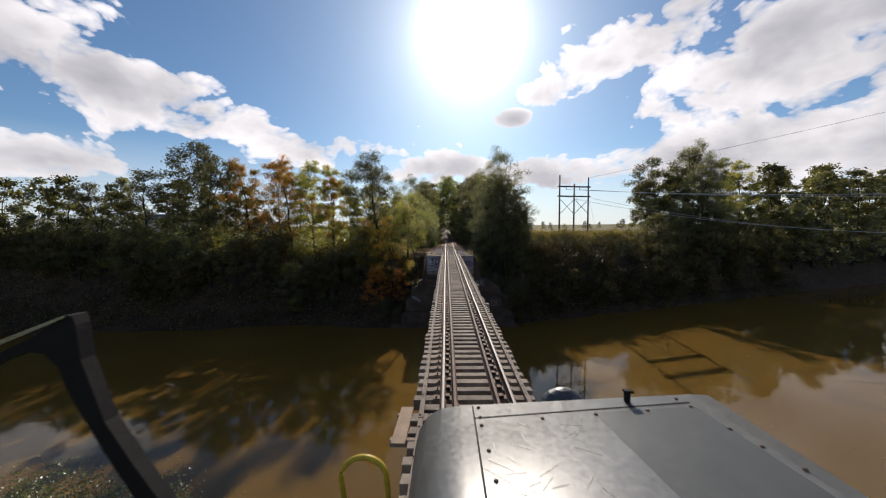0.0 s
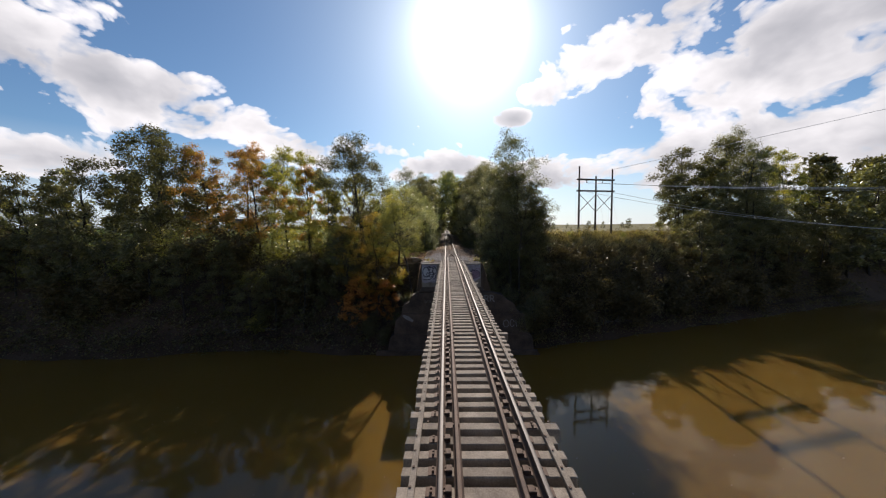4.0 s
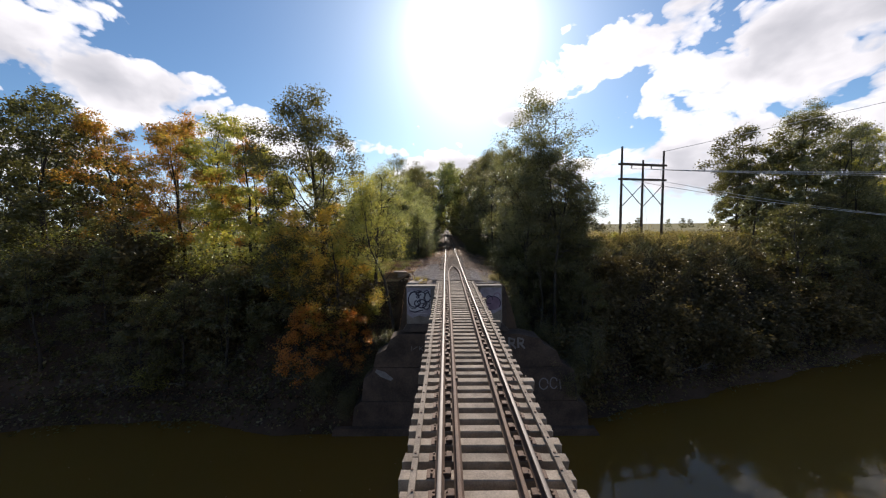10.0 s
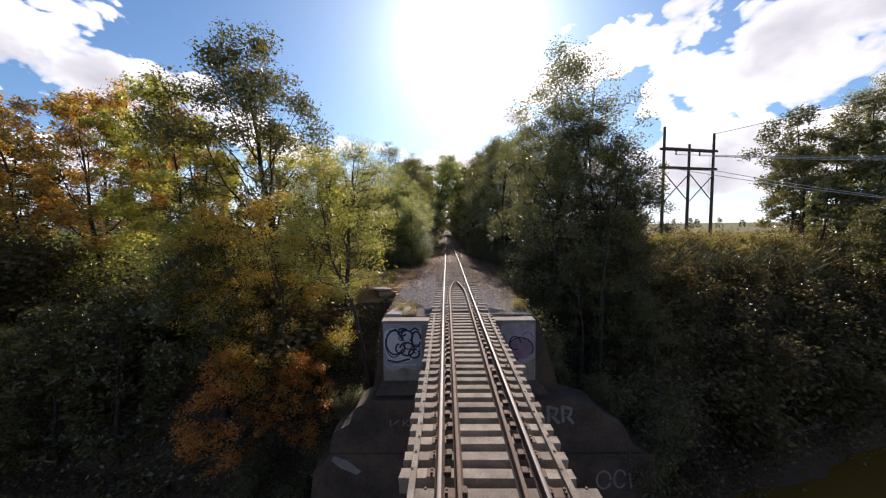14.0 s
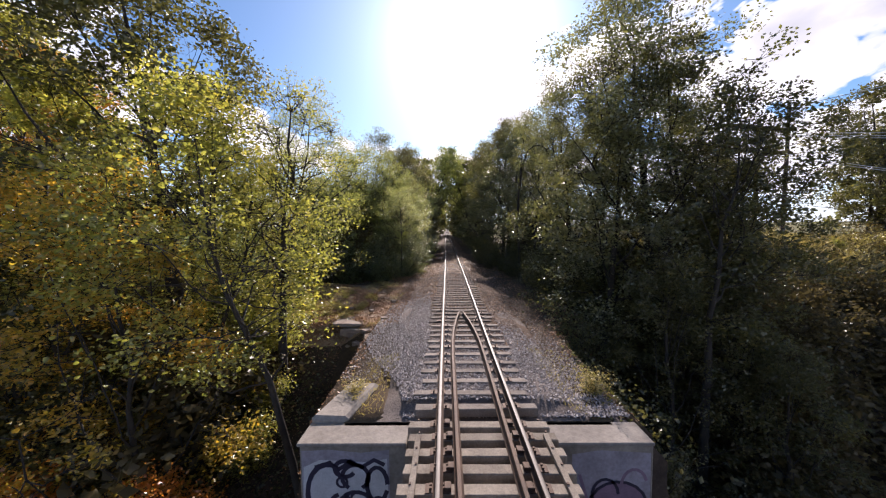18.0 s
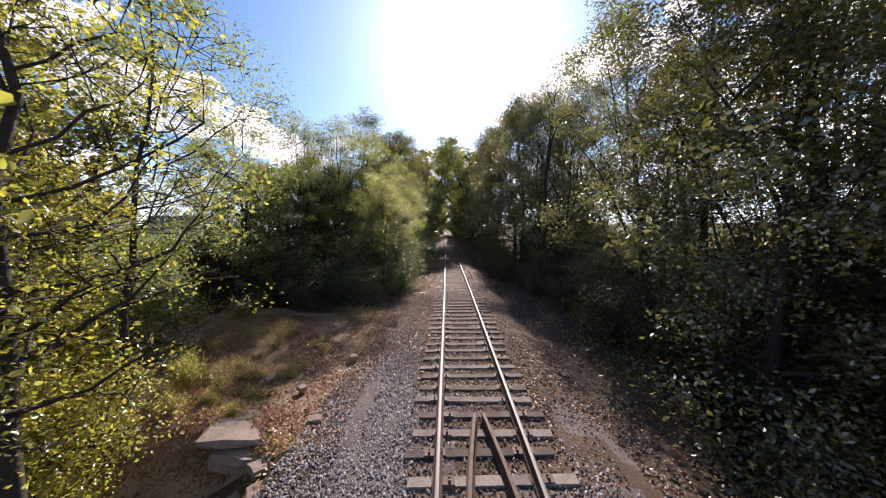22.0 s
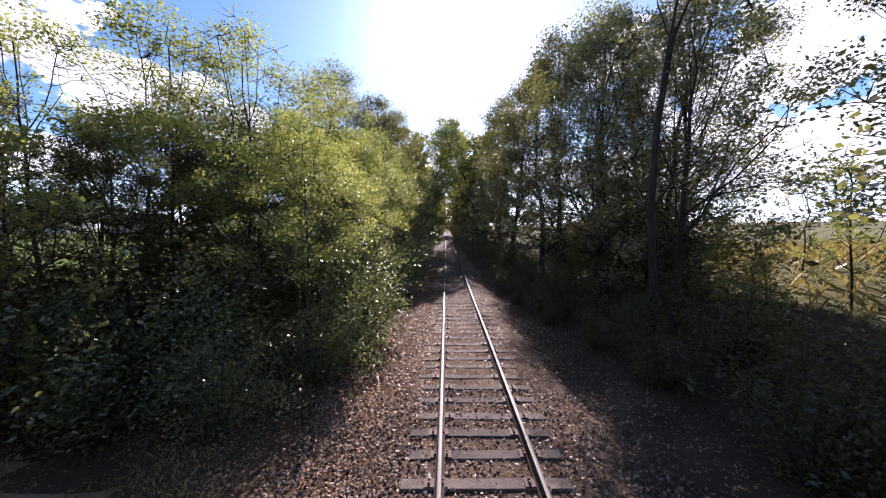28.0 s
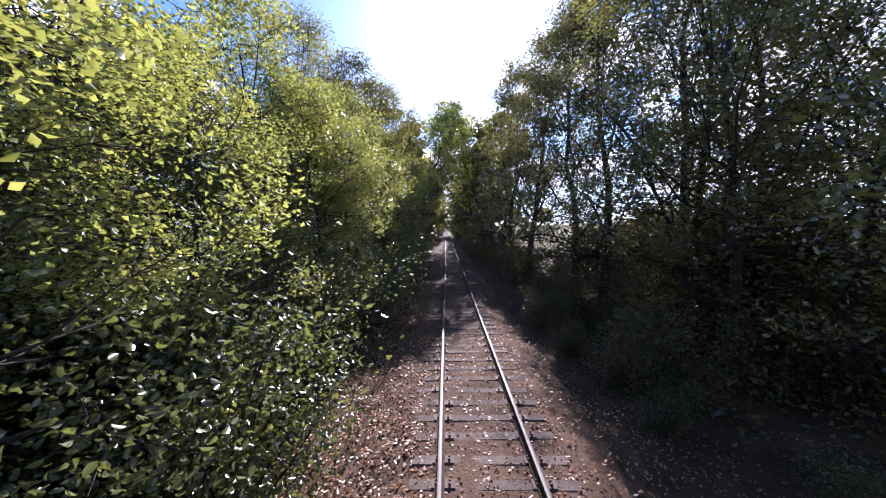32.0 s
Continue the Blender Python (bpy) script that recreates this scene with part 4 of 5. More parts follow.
BARE = tree("bare_tree", 19, 11.5, 3.4, 3.2, 6200, 0.085, LEAF_LIME, BARK, r0=0.2, mains=22, clumps=130, lean=0.03, size=0.16, fill=0.7, rise=(0.04, 0.16), label="nearly bare tree with fine grey twigs")
LOCUST = tree("locust_tree", 20, 9.5, 3.6, 3.5, 18000, 0.105, LEAF_FRESH, r0=0.12, mains=12, clumps=90, size=0.18, flat=0.6, fill=0.72, label="light green feathery tree leaning to the track")
LIMY = tree("locust_tree", 40, 9.5, 3.8, 3.3, 19000, 0.085, LEAF_BRIGHT, r0=0.11, mains=12, clumps=85, size=0.19, flat=0.6, fill=0.75, rise=(0.1, 0.3), label="bright lime green feathery tree over the track side")
THIN = tree("thinning_tree", 25, 10.5, 3.0, 3.4, 14000, 0.078, LEAF_FRESH, BARK, r0=0.12, mains=16, clumps=110, lean=0.12, size=0.17, fill=0.75, rise=(0.05, 0.2), label="tree with thinning yellow autumn leaves beside the clearing")
WOODS = tree("woodland_tree", 26, 14, 3.0, 4.2, 7500, 0.145, LEAF_GREEN, r0=0.17, mains=13, clumps=100, size=0.16, fill=0.65, label="dark trunked tree with open thinning crown at the field edge")
ARCH = tree("leaning_tree", 28, 17, 6.5, 4.8, 5200, 0.3, LEAF_FRESH, r0=0.2, mains=10, clumps=70, lean=0.2, size=0.2, fill=0.75, label="tall thin tree leaning over the track")
FEATHER = tree("feathery_tree", 29, 9.2, 2.6, 2.8, 7000, 0.09, LEAF_FRESH, r0=0.07, mains=12, clumps=75, size=0.19, flat=0.75, fill=0.65, oval=True, label="thin feathery tree with pale green leaves")
SAPLING = tree("sapling", 21, 6.0, 1.2, 1.6, 1300, 0.12, LEAF_FRESH, r0=0.045, mains=7, clumps=30, size=0.22, fill=0.7, label="thin sapling with pale leaves")
FAR = tree("broadleaf_tree", 22, 15, 1.0, 4.4, 2300, 0.64, LEAF_DARK, r0=0.25, mains=5, clumps=34, shape=0.7, size=0.28, flat=0.3, label="distant dark green broadleaf tree")
FAR_B = tree("broadleaf_tree", 23, 15, 1.0, 4.0, 2300, 0.62, LEAF_GREEN, r0=0.25, mains=5, clumps=34, shape=0.7, size=0.28, flat=0.3, label="distant green broadleaf tree")
SHRUB = bush("shrub", 31, 3.2, 2.1, 2900, 0.19, LEAF_OLIVE, "dense dull olive shrub")
SHRUB_B = bush("shrub", 32, 2.8, 1.9, 6400, 0.082, LEAF_SHRUB, "glossy green honeysuckle shrub by the track", stems=12, oval=True)
SHRUB_N = bush("shrub", 35, 2.9, 1.9, 6500, 0.09, LEAF_DARK, "dark leafy shrub in the shade by the track", stems=12)
SHRUB_C = bush("shrub", 33, 2.0, 1.6, 3600, 0.09, LEAF_LIME, "yellowing low shrub in the sun")
WILD = bush("weeds", 34, 1.2, 1.2, 1500, 0.1, GRASS, "dry yellow-green weeds", category="weeds", stems=14)

rt = random.Random(3)
# far bank, upstream side: woods along the river
for src, x, y, s, a in [(OAK, -12.0, 55.4, 1.0, 200), (BIRCH, -17, 55.5, 1.0, 40), (BIRCH, -20.5, 58, 1.15, 130), (BIRCH, -25.4, 61.5, 1.3, 210), (MAPLE, -33.7, 65.5, 1.3, 10), (MAPLE, -38, 62, 1.2, 140), (MAPLE, -29, 60.0, 1.1, 70),
                        (OAK_B, -49.5, 66.5, 1.42, 70), (OAK_B, -44, 60, 1.15, 250), (BIRCH, -14.5, 59.5, 0.95, 300), (MAPLE, -21.5, 60.5, 0.95, 200), (TALL, -31, 67, 1.0, 20),
                        (OAK_B, -56, 60, 1.0, 20), (OAK_B, -65, 60, 0.85, 110)]:
    plant(src, USED, x, y, s, a)
for src, x, y, s, a in [(FAR, -70, 60, 0.9, 0), (FAR_B, -78, 62, 0.9, 50), (FAR, -88, 64, 0.95, 140), (FAR_B, -66, 66, 0.95, 200), (FAR, -100, 66, 1.0, 250), (FAR_B, -112, 66, 1.0, 20), (FAR, -56, 66, 0.9, 90), (FAR, -62, 62, 0.75, 300), (FAR_B, -94, 60, 0.8, 30), (FAR_B, -122, 66, 1.1, 80),
                        (FAR_B, -48, 65, 0.8, 10), (FAR, -40, 64, 0.8, 100), (BARE, -57, 53, 0.9, 0), (BARE, -64, 54, 0.8, 70)]:
    plant(src, USED, x, y, s, a)
for i in range(34):
    x = -9.5 - i * 2.1
    plant(SHRUB if rt.random() < 0.8 else SHRUB_C, USED, x + rt.uniform(-0.8, 0.8), 51.2 + rt.uniform(-1.5, 4.5), rt.uniform(1.2, 1.9), rt.uniform(0, 360), group="bank shrubs")
for i in range(17):
    x = -13.5 - i * 4.1 + rt.uniform(-1, 1)
    plant(SHORE if i % 3 else OAK_B, USED, x, 50.0 + rt.uniform(-0.4, 1.6), (0.62 if i % 3 else 0.6) * rt.uniform(0.85, 1.15), rt.uniform(0, 360), group="shore trees")
# beside the abutment
plant(GOLD, USED, -4.9, 51.0, 1.08, 20, z=-4.9)
plant(GOLD, USED, -9.4, 53.2, 0.85, 200, z=-3.4)
plant(RUSTY, USED, -8.4, 49.3, 0.8, 0, z=-7.4)
plant(RUSTY, USED, -10.7, 48.7, 1.0, 120, z=-8.2)
plant(GILT, USED, -9.0, 50.4, 1.1, 250, z=-6.3)
plant(GILT, USED, -12.4, 51.6, 1.0, 310, z=-5.4)
plant(GOLD, USED, -14.6, 52.2, 0.8, 110, z=-5.0)
plant(SHRUB_C, USED, -6.6, 51.8, 0.7, 40, z=-3.6)
plant(THIN, USED, -10.8, 57.8, 0.95, 30)
plant(BARE, USED, -7.1, 54.3, 1.0, 0, z=-2.4)
plant(THIN, USED, -8.6, 57.6, 0.95, -20)
for x, y, s in [(-7.2, 52.4, 0.8), (-7.8, 55.6, 0.9), (-7.3, 53.8, 0.7), (-8.4, 56.8, 1.0), (-8.0, 58.4, 0.5), (-10.4, 57.4, 1.1), (-12.8, 60, 1.2), (-10.8, 58.4, 1.25), (-12.2, 62.0, 1.1), (-8.9, 55.4, 1.3)]:
    plant(SHRUB_C, USED, x, y, s, rt.uniform(0, 360))
# track corridor, left side
for src, x, y, s, a in [(LIMY, -5.0, 74.2, 0.74, 70), (LOCUST, -10.0, 77.4, 0.85, 170), (LIMY, -4.6, 79.2, 0.86, 0), (LOCUST, -10.6, 73.0, 0.95, 130), (LOCUST, -7.6, 80.5, 1.25, 20), (LOCUST, -12.4, 79.5, 1.2, 220), (FEATHER, -11.4, 72.6, 1.3, 145), (FEATHER, -8.8, 75.4, 1.3, 30), (FEATHER, -14.0, 71.6, 1.25, 260), (LIMY, -4.5, 69.8, 0.76, 250), (TALL_B, -9.6, 75.6, 0.6, 30), (TALL, -10.5, 88.0, 1.1, 110), (LOCUST, -11.6, 79.0, 0.9, 300), (FEATHER, -10.6, 66.4, 0.85, 220), (SAPLING, -12.6, 70.2, 1.3, 80), (ARCH, -4.9, 112, 1.1, 0), (ARCH, -4.6, 121, 1.25, 20), (ARCH, -4.4, 132, 1.2, -15), (TALL_B, -11.0, 70.6, 0.5, 20), (TALL_B, -10.4, 73.4, 0.55, 280), (LOCUST, -7.0, 82.0, 1.0, 140), (LOCUST, -8.0, 83, 1.1, 250), (BARE, -12.0, 67.5, 0.75, 40), (SAPLING, -11.6, 68.0, 1.25, 10), (SAPLING, -9.6, 67.2, 1.1, 190),
                        (SAPLING, -10.8, 65.5, 1.0, 100), (TALL_B, -14, 73.8, 0.6, 100),  (TALL_B, -17.5, 73, 0.7, 250), (TALL_B, -9.2, 79, 0.62, 60), (TALL, -9.5, 91, 0.85, 80),
                        (LOCUST, -5.6, 85, 1.1, 45), (TALL_B, -7, 92, 1.1, 0), (TALL, -6.5, 99, 1.15, 130), (LOCUST, -5.4, 93, 1.1, 200)]:
    plant(src, USED, x, y, s, a)
for x, y, s in [(-8.6, 70.2, 1.1), (-11.4, 69.6, 1.2), (-13.6, 68.8, 1.1), (-10.2, 71.8, 1.4), (-15.2, 70.5, 1.3), (-9.0, 74.6, 1.5)]:
    plant(SHRUB, USED, x, y, s, rt.uniform(0, 360), group="track side shrubs")
for i in range(13):
    plant(FAR_B if i % 2 else FAR, USED, -6.4 + 0.1 * i - rt.uniform(0, 0.8), 106 + i * 9, 1.2 + 0.02 * i, rt.uniform(0, 360), group="trees along the track")
    plant(FAR_B if i % 2 else FAR, USED, -14 - rt.uniform(0, 4), 82 + i * 11, 0.7 + 0.03 * i, rt.uniform(0, 360), group="trees along the track")
for x, y, s in [(-5.4, 67.6, 0.9), (-4.0, 69.7, 1.0), (-7.0, 69.4, 1.1), (-3.7, 72.2, 1.05), (-4.7, 74.4, 1.15), (-4.3, 77.0, 1.1), (-4.4, 79.5, 1.2), (-4.2, 82.5, 1.15), (-4.4, 86, 1.2), (-4.3, 90, 1.25),
                (-8.8, 68.0, 1.3), (-10.6, 69.2, 1.3), (-7.8, 71.4, 1.4), (-4.4, 95, 1.3), (-4.4, 101, 1.4), (-4.4, 108, 1.5), (-6.4, 74, 1.5), (-6.4, 79, 1.5)]:
    plant(SHRUB_B if rt.random() < 0.85 else SHRUB_N, USED, x, y, s * rt.uniform(0.75, 1.15), rt.uniform(0, 360), group="track side shrubs")
# track corridor, right side
for src, x, y, s, a in [(TALL, 10.2, 58.2, 1.3, 140), (TALL_B, 7.8, 54.0, 0.66, 100), (HIGH, 9.8, 56.2, 1.0, 200), (HIGH, 9.0, 53.8, 0.92, 80), (TALL, 6.9, 57.6, 0.92, 40), (HIGH, 9.0, 62.0, 0.86, 310), (HIGH, 11.4, 55.0, 0.78, 150), (TALL_B, 11.5, 55.2, 0.62, 210), (TALL_B, 11.6, 58.6, 0.5, 10), (TALL, 7.8, 63.0, 0.9, 150), (TALL_B, 10.0, 64.6, 0.85, 130),
                        (WOODS, 7.7, 73.0, 0.85, 10), (WOODS, 7.2, 77.0, 1.0, 140), (WOODS, 8.0, 79.4, 1.05, 250), (TALL, 8.8, 76.0, 0.9, 20), (TALL, 10.6, 79.5, 0.9, 210), (ARCH, 5.2, 116, 1.25, 180), (ARCH, 5.0, 127, 1.15, 170), (OAK_B, 11.0, 54.4, 0.52, 30), (OAK_B, 11.5, 57.6, 0.55, 160), (TALL_B, 12.6, 60.6, 0.75, 60), (OAK_B, 11.6, 59.4, 0.6, 250), (TALL_B, 10.8, 52.8, 0.55, 20), (TALL, 8.2, 80.2, 1.1, 90), (TALL_B, 7.4, 85.0, 1.25, 130),
                        (TALL_B, 7.6, 89, 1.25, 200), (TALL, 6.0, 95, 1.2, 10), (TALL_B, 6.0, 102, 1.35, 20), (WOODS, 10.4, 76.0, 1.05, 200), (TALL, 10.6, 67.0, 0.78, 60), (SAPLING, 8.2, 69.9, 0.6, 20), (SAPLING, 9.2, 71.6, 0.7, 250), (SAPLING, 9.8, 73.2, 0.55, 120), (SAPLING, 13, 72, 0.9, 0), (SAPLING, 14.5, 75, 0.8, 90), (SAPLING, 12.5, 81, 0.9, 30)]:
    plant(src, USED, x, y, s, a)
for i in range(13):
    plant(FAR if i % 2 else FAR_B, USED, 6.3 - 0.1 * i + rt.uniform(0, 0.8), 109 + i * 9, 1.25 + 0.02 * i, rt.uniform(0, 360), group="trees along the track")
for x, y, s in [(3.6, 74.4, 0.45), (4.3, 72.2, 0.5), (3.1, 78.5, 0.5), (3.4, 81.5, 0.6), (3.9, 76.4, 0.6), (5.0, 69.2, 0.6), (5.2, 66, 0.9), (5.4, 71, 0.85), (5.0, 76, 0.95), (5.0, 81, 1.05), (4.9, 86, 1.1), (4.8, 92, 1.2), (4.8, 99, 1.2), (4.7, 107, 1.3)]:
    plant(SHRUB_N, USED, x, y, s * rt.uniform(0.75, 0.95), rt.uniform(0, 360), group="track side shrubs")
for x, y, s in [(5.4, 52.3, 1.2), (7.6, 51.6, 1.4), (5.2, 55.5, 1.0), (5.4, 59, 0.95), (5.8, 62, 1.0), (8.2, 58.5, 1.3), (8.6, 63.5, 1.2), (8.6, 50.4, 1.3), (10.8, 52.0, 1.5), (10.8, 59.6, 1.3), (12.6, 56.5, 1.4), (13.8, 55.0, 1.0),
                (12.8, 62, 1.2), (7.2, 66.6, 1.0), (7.0, 70, 0.9), (8.2, 76, 1.4), (8.4, 82, 1.4), (10.5, 77.5, 1.5), (11.5, 81, 1.5), (12.5, 85, 1.5), (10, 87, 1.4), (13, 90, 1.5), (10, 93, 1.5)]:
    plant(SHRUB_N if x < 9 else SHRUB, USED, x, y, s * rt.uniform(0.92, 1.1), rt.uniform(0, 360), group="track side shrubs")
for x, y, s in [(4.6, 50.2, 0.6), (4.3, 49.0, 0.45), (5.0, 51.2, 0.7), (4.9, 53.6, 0.7)]:
    plant(SHRUB_N, USED, x, y, s, rt.uniform(0, 360), group="track side shrubs")
# woods on the downstream bank
for src, x, y, s, a in [(OAK_B, 50, 81, 1.2, 0), (OAK_B, 58, 80, 1.3, 120), (TALL, 53, 70, 1.25, 60), (BIRCH, 62, 77, 1.4, 200), (TALL, 58, 83, 1.35, 10), (BIRCH, 70, 80, 1.4, 90),
                        (OAK_B, 46, 77, 0.8, 40), (FAR_B, 47, 79.5, 0.8, 70), (FAR_B, 53, 79, 0.9, 170), (FAR_B, 55.5, 77, 0.95, 270), (FAR_B, 43.5, 72.5, 0.5, 10), (FAR_B, 48.5, 72, 0.52, 80), (FAR, 54, 73.5, 0.55, 160), (FAR, 59, 74, 0.6, 220), (FAR_B, 66, 76, 0.65, 20), (TALL_B, 53, 69, 1.0, 10), (TALL, 61, 72, 0.9, 150)]:
    plant(src, USED, x, y, s, a)
for i in range(9):
    x = 78 + i * 7.5
    plant(FAR if i % 2 else FAR_B, USED, x, float(far_shore(np.array(x))) + 4, rt.uniform(0.8, 1.0), rt.uniform(0, 360), group="river woods")
for i in range(14):
    plant(FAR if i % 2 else FAR_B, USED, 72 + i * 5.5, 78 + i * 2.4 + rt.uniform(-3, 8), rt.uniform(1.0, 1.3), rt.uniform(0, 360), group="river woods")
for i in range(30):
    x = 11 + i * 2.3
    plant(SHRUB if rt.random() < 0.85 else SHRUB_C, USED, x, float(far_shore(np.array(x))) + 2 + i % 5 * 1.6, 1.45 - 0.14 * (i % 5) + rt.uniform(-0.15, 0.15), rt.uniform(0, 360), group="bank shrubs")
for i in range(24):
    x = 10 + i * 1.9
    plant(SHRUB, USED, x, float(far_shore(np.array(x))) + 1.2 + i % 4 * 2.2, 1.75 - 0.24 * (i % 4) + rt.uniform(-0.15, 0.15), rt.uniform(0, 360), group="bank shrubs")
for i in range(11):
    x = 40 + i * 4.2
    plant(SHORE if i % 2 else OAK_B, USED, x, float(far_shore(np.array(x))) + 3.5 + rt.uniform(0, 3), rt.uniform(0.65, 0.85), rt.uniform(0, 360), group="shore trees")
for i in range(10):
    x = 14 + i * 3.2
    plant(SHRUB_C, USED, x, float(far_shore(np.array(x))) + 13.5 + rt.uniform(-1, 1.5), rt.uniform(0.35, 0.65), rt.uniform(0, 360), group="bank shrubs")
for x, y, z, s in [(-7.6, 47.0, -9.6, 0.75), (-6.6, 47.9, -7.6, 0.55), (-9.4, 47.6, -8.8, 0.9), (8.4, 47.2, -8.2, 0.9), (9.6, 48.0, -7.0, 1.1), (7.0, 48.4, -5.2, 0.7), (-5.4, 48.6, -5.4, 0.5)]:
    plant(SHRUB_N, USED, x, y, s, rt.uniform(0, 360), z=z, group="bank shrubs")
# near bank bushes under the start of the bridge
for x, y, s in [(-12.5, 12.2, 1.15), (-14.5, 12.8, 1.1), (-16, 13.2, 1.3), (-20, 13.6, 1.35), (-24.5, 13.4, 1.3), (-9.5, 10.4, 0.95)]:
    plant(SHRUB_B, USED, x, y, s, rt.uniform(0, 360), z=float(ground_z(x, y)) + 0.2)
# far woods
for i in range(64):
    a = radians(-62 + i * 2.0 + rt.uniform(-1, 1))
    d = rt.uniform(260, 420)
    x, y = math.sin(a) * d, math.cos(a) * d + 40
    if abs(x) > 9:
        plant(FAR if i % 3 else FAR_B, USED, x, y, rt.uniform(0.55, 0.8), rt.uniform(0, 360), z=float(ground_z(x, y)) - rt.uniform(3.0, 5.0), group="distant trees")


def thicket(name, label, centres, height, spread_, per, leaf, mat, seed):
    """Undergrowth that nobody could count: clumps of leaves over the ground."""
    r = np.random.default_rng(seed)
    n = len(centres)
    h = height * r.uniform(0.15, 1.0, n) ** 1.3
    c = np.repeat(np.column_stack([centres, ground_z(centres[:, 0], centres[:, 1])]), per, 0)
    g = r.normal(size=(n * per, 3)) * spread_
    g[:, 2] = np.repeat(h, per) * r.random(n * per) ** 0.7
    pos = c + g
    pos[:, 2] = np.maximum(pos[:, 2], ground_z(pos[:, 0], pos[:, 1]) + 0.03)
    ob = new(name, fast_mesh(name, *leaf_cloud(r, pos, leaf, 0.35, 0.6), mat))
    return tagged(ob, label, "undergrowth", kind="stuff")


r8 = np.random.default_rng(44)


def area(n, x0, x1, y0, y1):
    return np.stack([r8.uniform(x0, x1, n), r8.uniform(y0, y1, n)], 1)


def strip(n, x0, x1, d0, d1):
    x = r8.uniform(x0, x1, n)
    return np.stack([x, far_shore(x) + r8.uniform(d0, d1, n)], 1)


thicket("undergrowth", "dark tangled undergrowth on the wooded bank", np.concatenate([strip(1000, -75, -9.5, 0.4, 15)]), 2.6, 0.55, 24, 0.27, LEAF_DARK, 1)
thicket("undergrowth", "dark shrubs and vines on the steep bank", np.concatenate([strip(1000, 9, 75, 0.3, 16), strip(350, 75, 150, 0.3, 14)]), 2.2, 0.6, 30, 0.2, LEAF_OLIVE, 2)
thicket("undergrowth", "low leafy growth beside the track", np.concatenate([area(160, -12, -4.6, 67, 92), area(260, 4.4, 11.5, 53, 92), area(40, 3.5, 6, 48.5, 53), strip(110, 3.9, 10, 1.5, 12), strip(90, -9.5, -5.4, 1.5, 8)]), 1.6, 0.45, 44, 0.13, LEAF_DARK, 3)
thicket("undergrowth", "low leafy growth along the far track", np.concatenate([area(150, -9, -3.9, 92, 150), area(150, 3.9, 9, 92, 150)]), 2.4, 0.7, 22, 0.3, LEAF_DARK, 4)
thicket("undergrowth", "tall dark brush behind the track side trees", np.concatenate([area(150, -17, -8.5, 75, 96), area(90, 8.5, 13, 77, 96)]), 4.4, 0.7, 44, 0.17, LEAF_DARK, 6)
thicket("undergrowth", "tall dark brush on the slope behind the trees", area(230, 7.5, 12.8, 54.5, 66), 7.2, 0.7, 50, 0.16, LEAF_DARK, 16)
thicket("undergrowth", "sunlit yellowing leaves under the trees", np.concatenate([strip(430, -62, -10.5, 7, 18), area(40, -10.5, -8.2, 52.5, 58)]), 4.6, 0.6, 30, 0.2, LEAF_LIME, 5)

thicket("undergrowth", "tall leafy brush closing the edge of the woods", strip(420, -80, -44, 9, 20), 8.0, 1.0, 40, 0.3, LEAF_GREEN, 7)
thicket("undergrowth", "sunlit yellowing brush between the trunks", strip(420, -46, -12.5, 9, 17), 5.5, 0.8, 44, 0.2, LEAF_LIME, 17)
thicket("undergrowth", "shaded leafy brush at the back of the woods", strip(560, -52, -14, 11, 19), 7.5, 0.9, 40, 0.22, LEAF_GREEN, 18)
thicket("undergrowth", "dark brush hanging over the shore", np.concatenate([strip(420, -75, -9.5, -0.3, 4), strip(330, 9.5, 78, -0.4, 3)]), 2.0, 0.6, 22, 0.24, LEAF_DARK, 8)

# ---- ground cover ----
rng = np.random.default_rng(8)


def scatter(n, x0, x1, y0, y1, power=1.0):
    return np.stack([rng.uniform(x0, x1, n), y0 + rng.random(n) ** power * (y1 - y0)], 1)


def on_ground(p, up=0.0):
    z = ground_z(p[:, 0], p[:, 1])
    bed = np.interp(p[:, 0], [q[0] for q in prof], [q[1] for q in prof], left=-9, right=-9)
    z = np.where(p[:, 1] > DECK_END + 0.3, np.maximum(z, bed + 0.035 * smooth(62, 72, p[:, 1])), z)
    return np.column_stack([p, z + up])


p = np.concatenate([scatter(12000, -10, -2.2, 55.5, 70), scatter(40000, -9.5, -2.8, 55.8, 65), scatter(7000, -4.6, -1.2, 62, 92, 1.2), scatter(5000, 1.2, 6, 52, 92, 1.2), scatter(9000, -1.4, 1.4, 57, 92, 1.2), scatter(7000, 1.0, 4.5, 54, 92, 1.2), scatter(12000, -3.6, -0.9, 60, 88, 1.4), scatter(4500, -9, -3.2, 48.6, 57), scatter(1500, 3.0, 6, 48.6, 56)])
V, F = leaf_cloud(rng, on_ground(p, 0.012), 0.07, 0.85, 0.65)
litter = new("fallen_leaves", fast_mesh("fallen_leaves", V, F, LEAF_DRY))
tagged(litter, "dry brown fallen leaves on the ground", "leaf litter", kind="stuff")


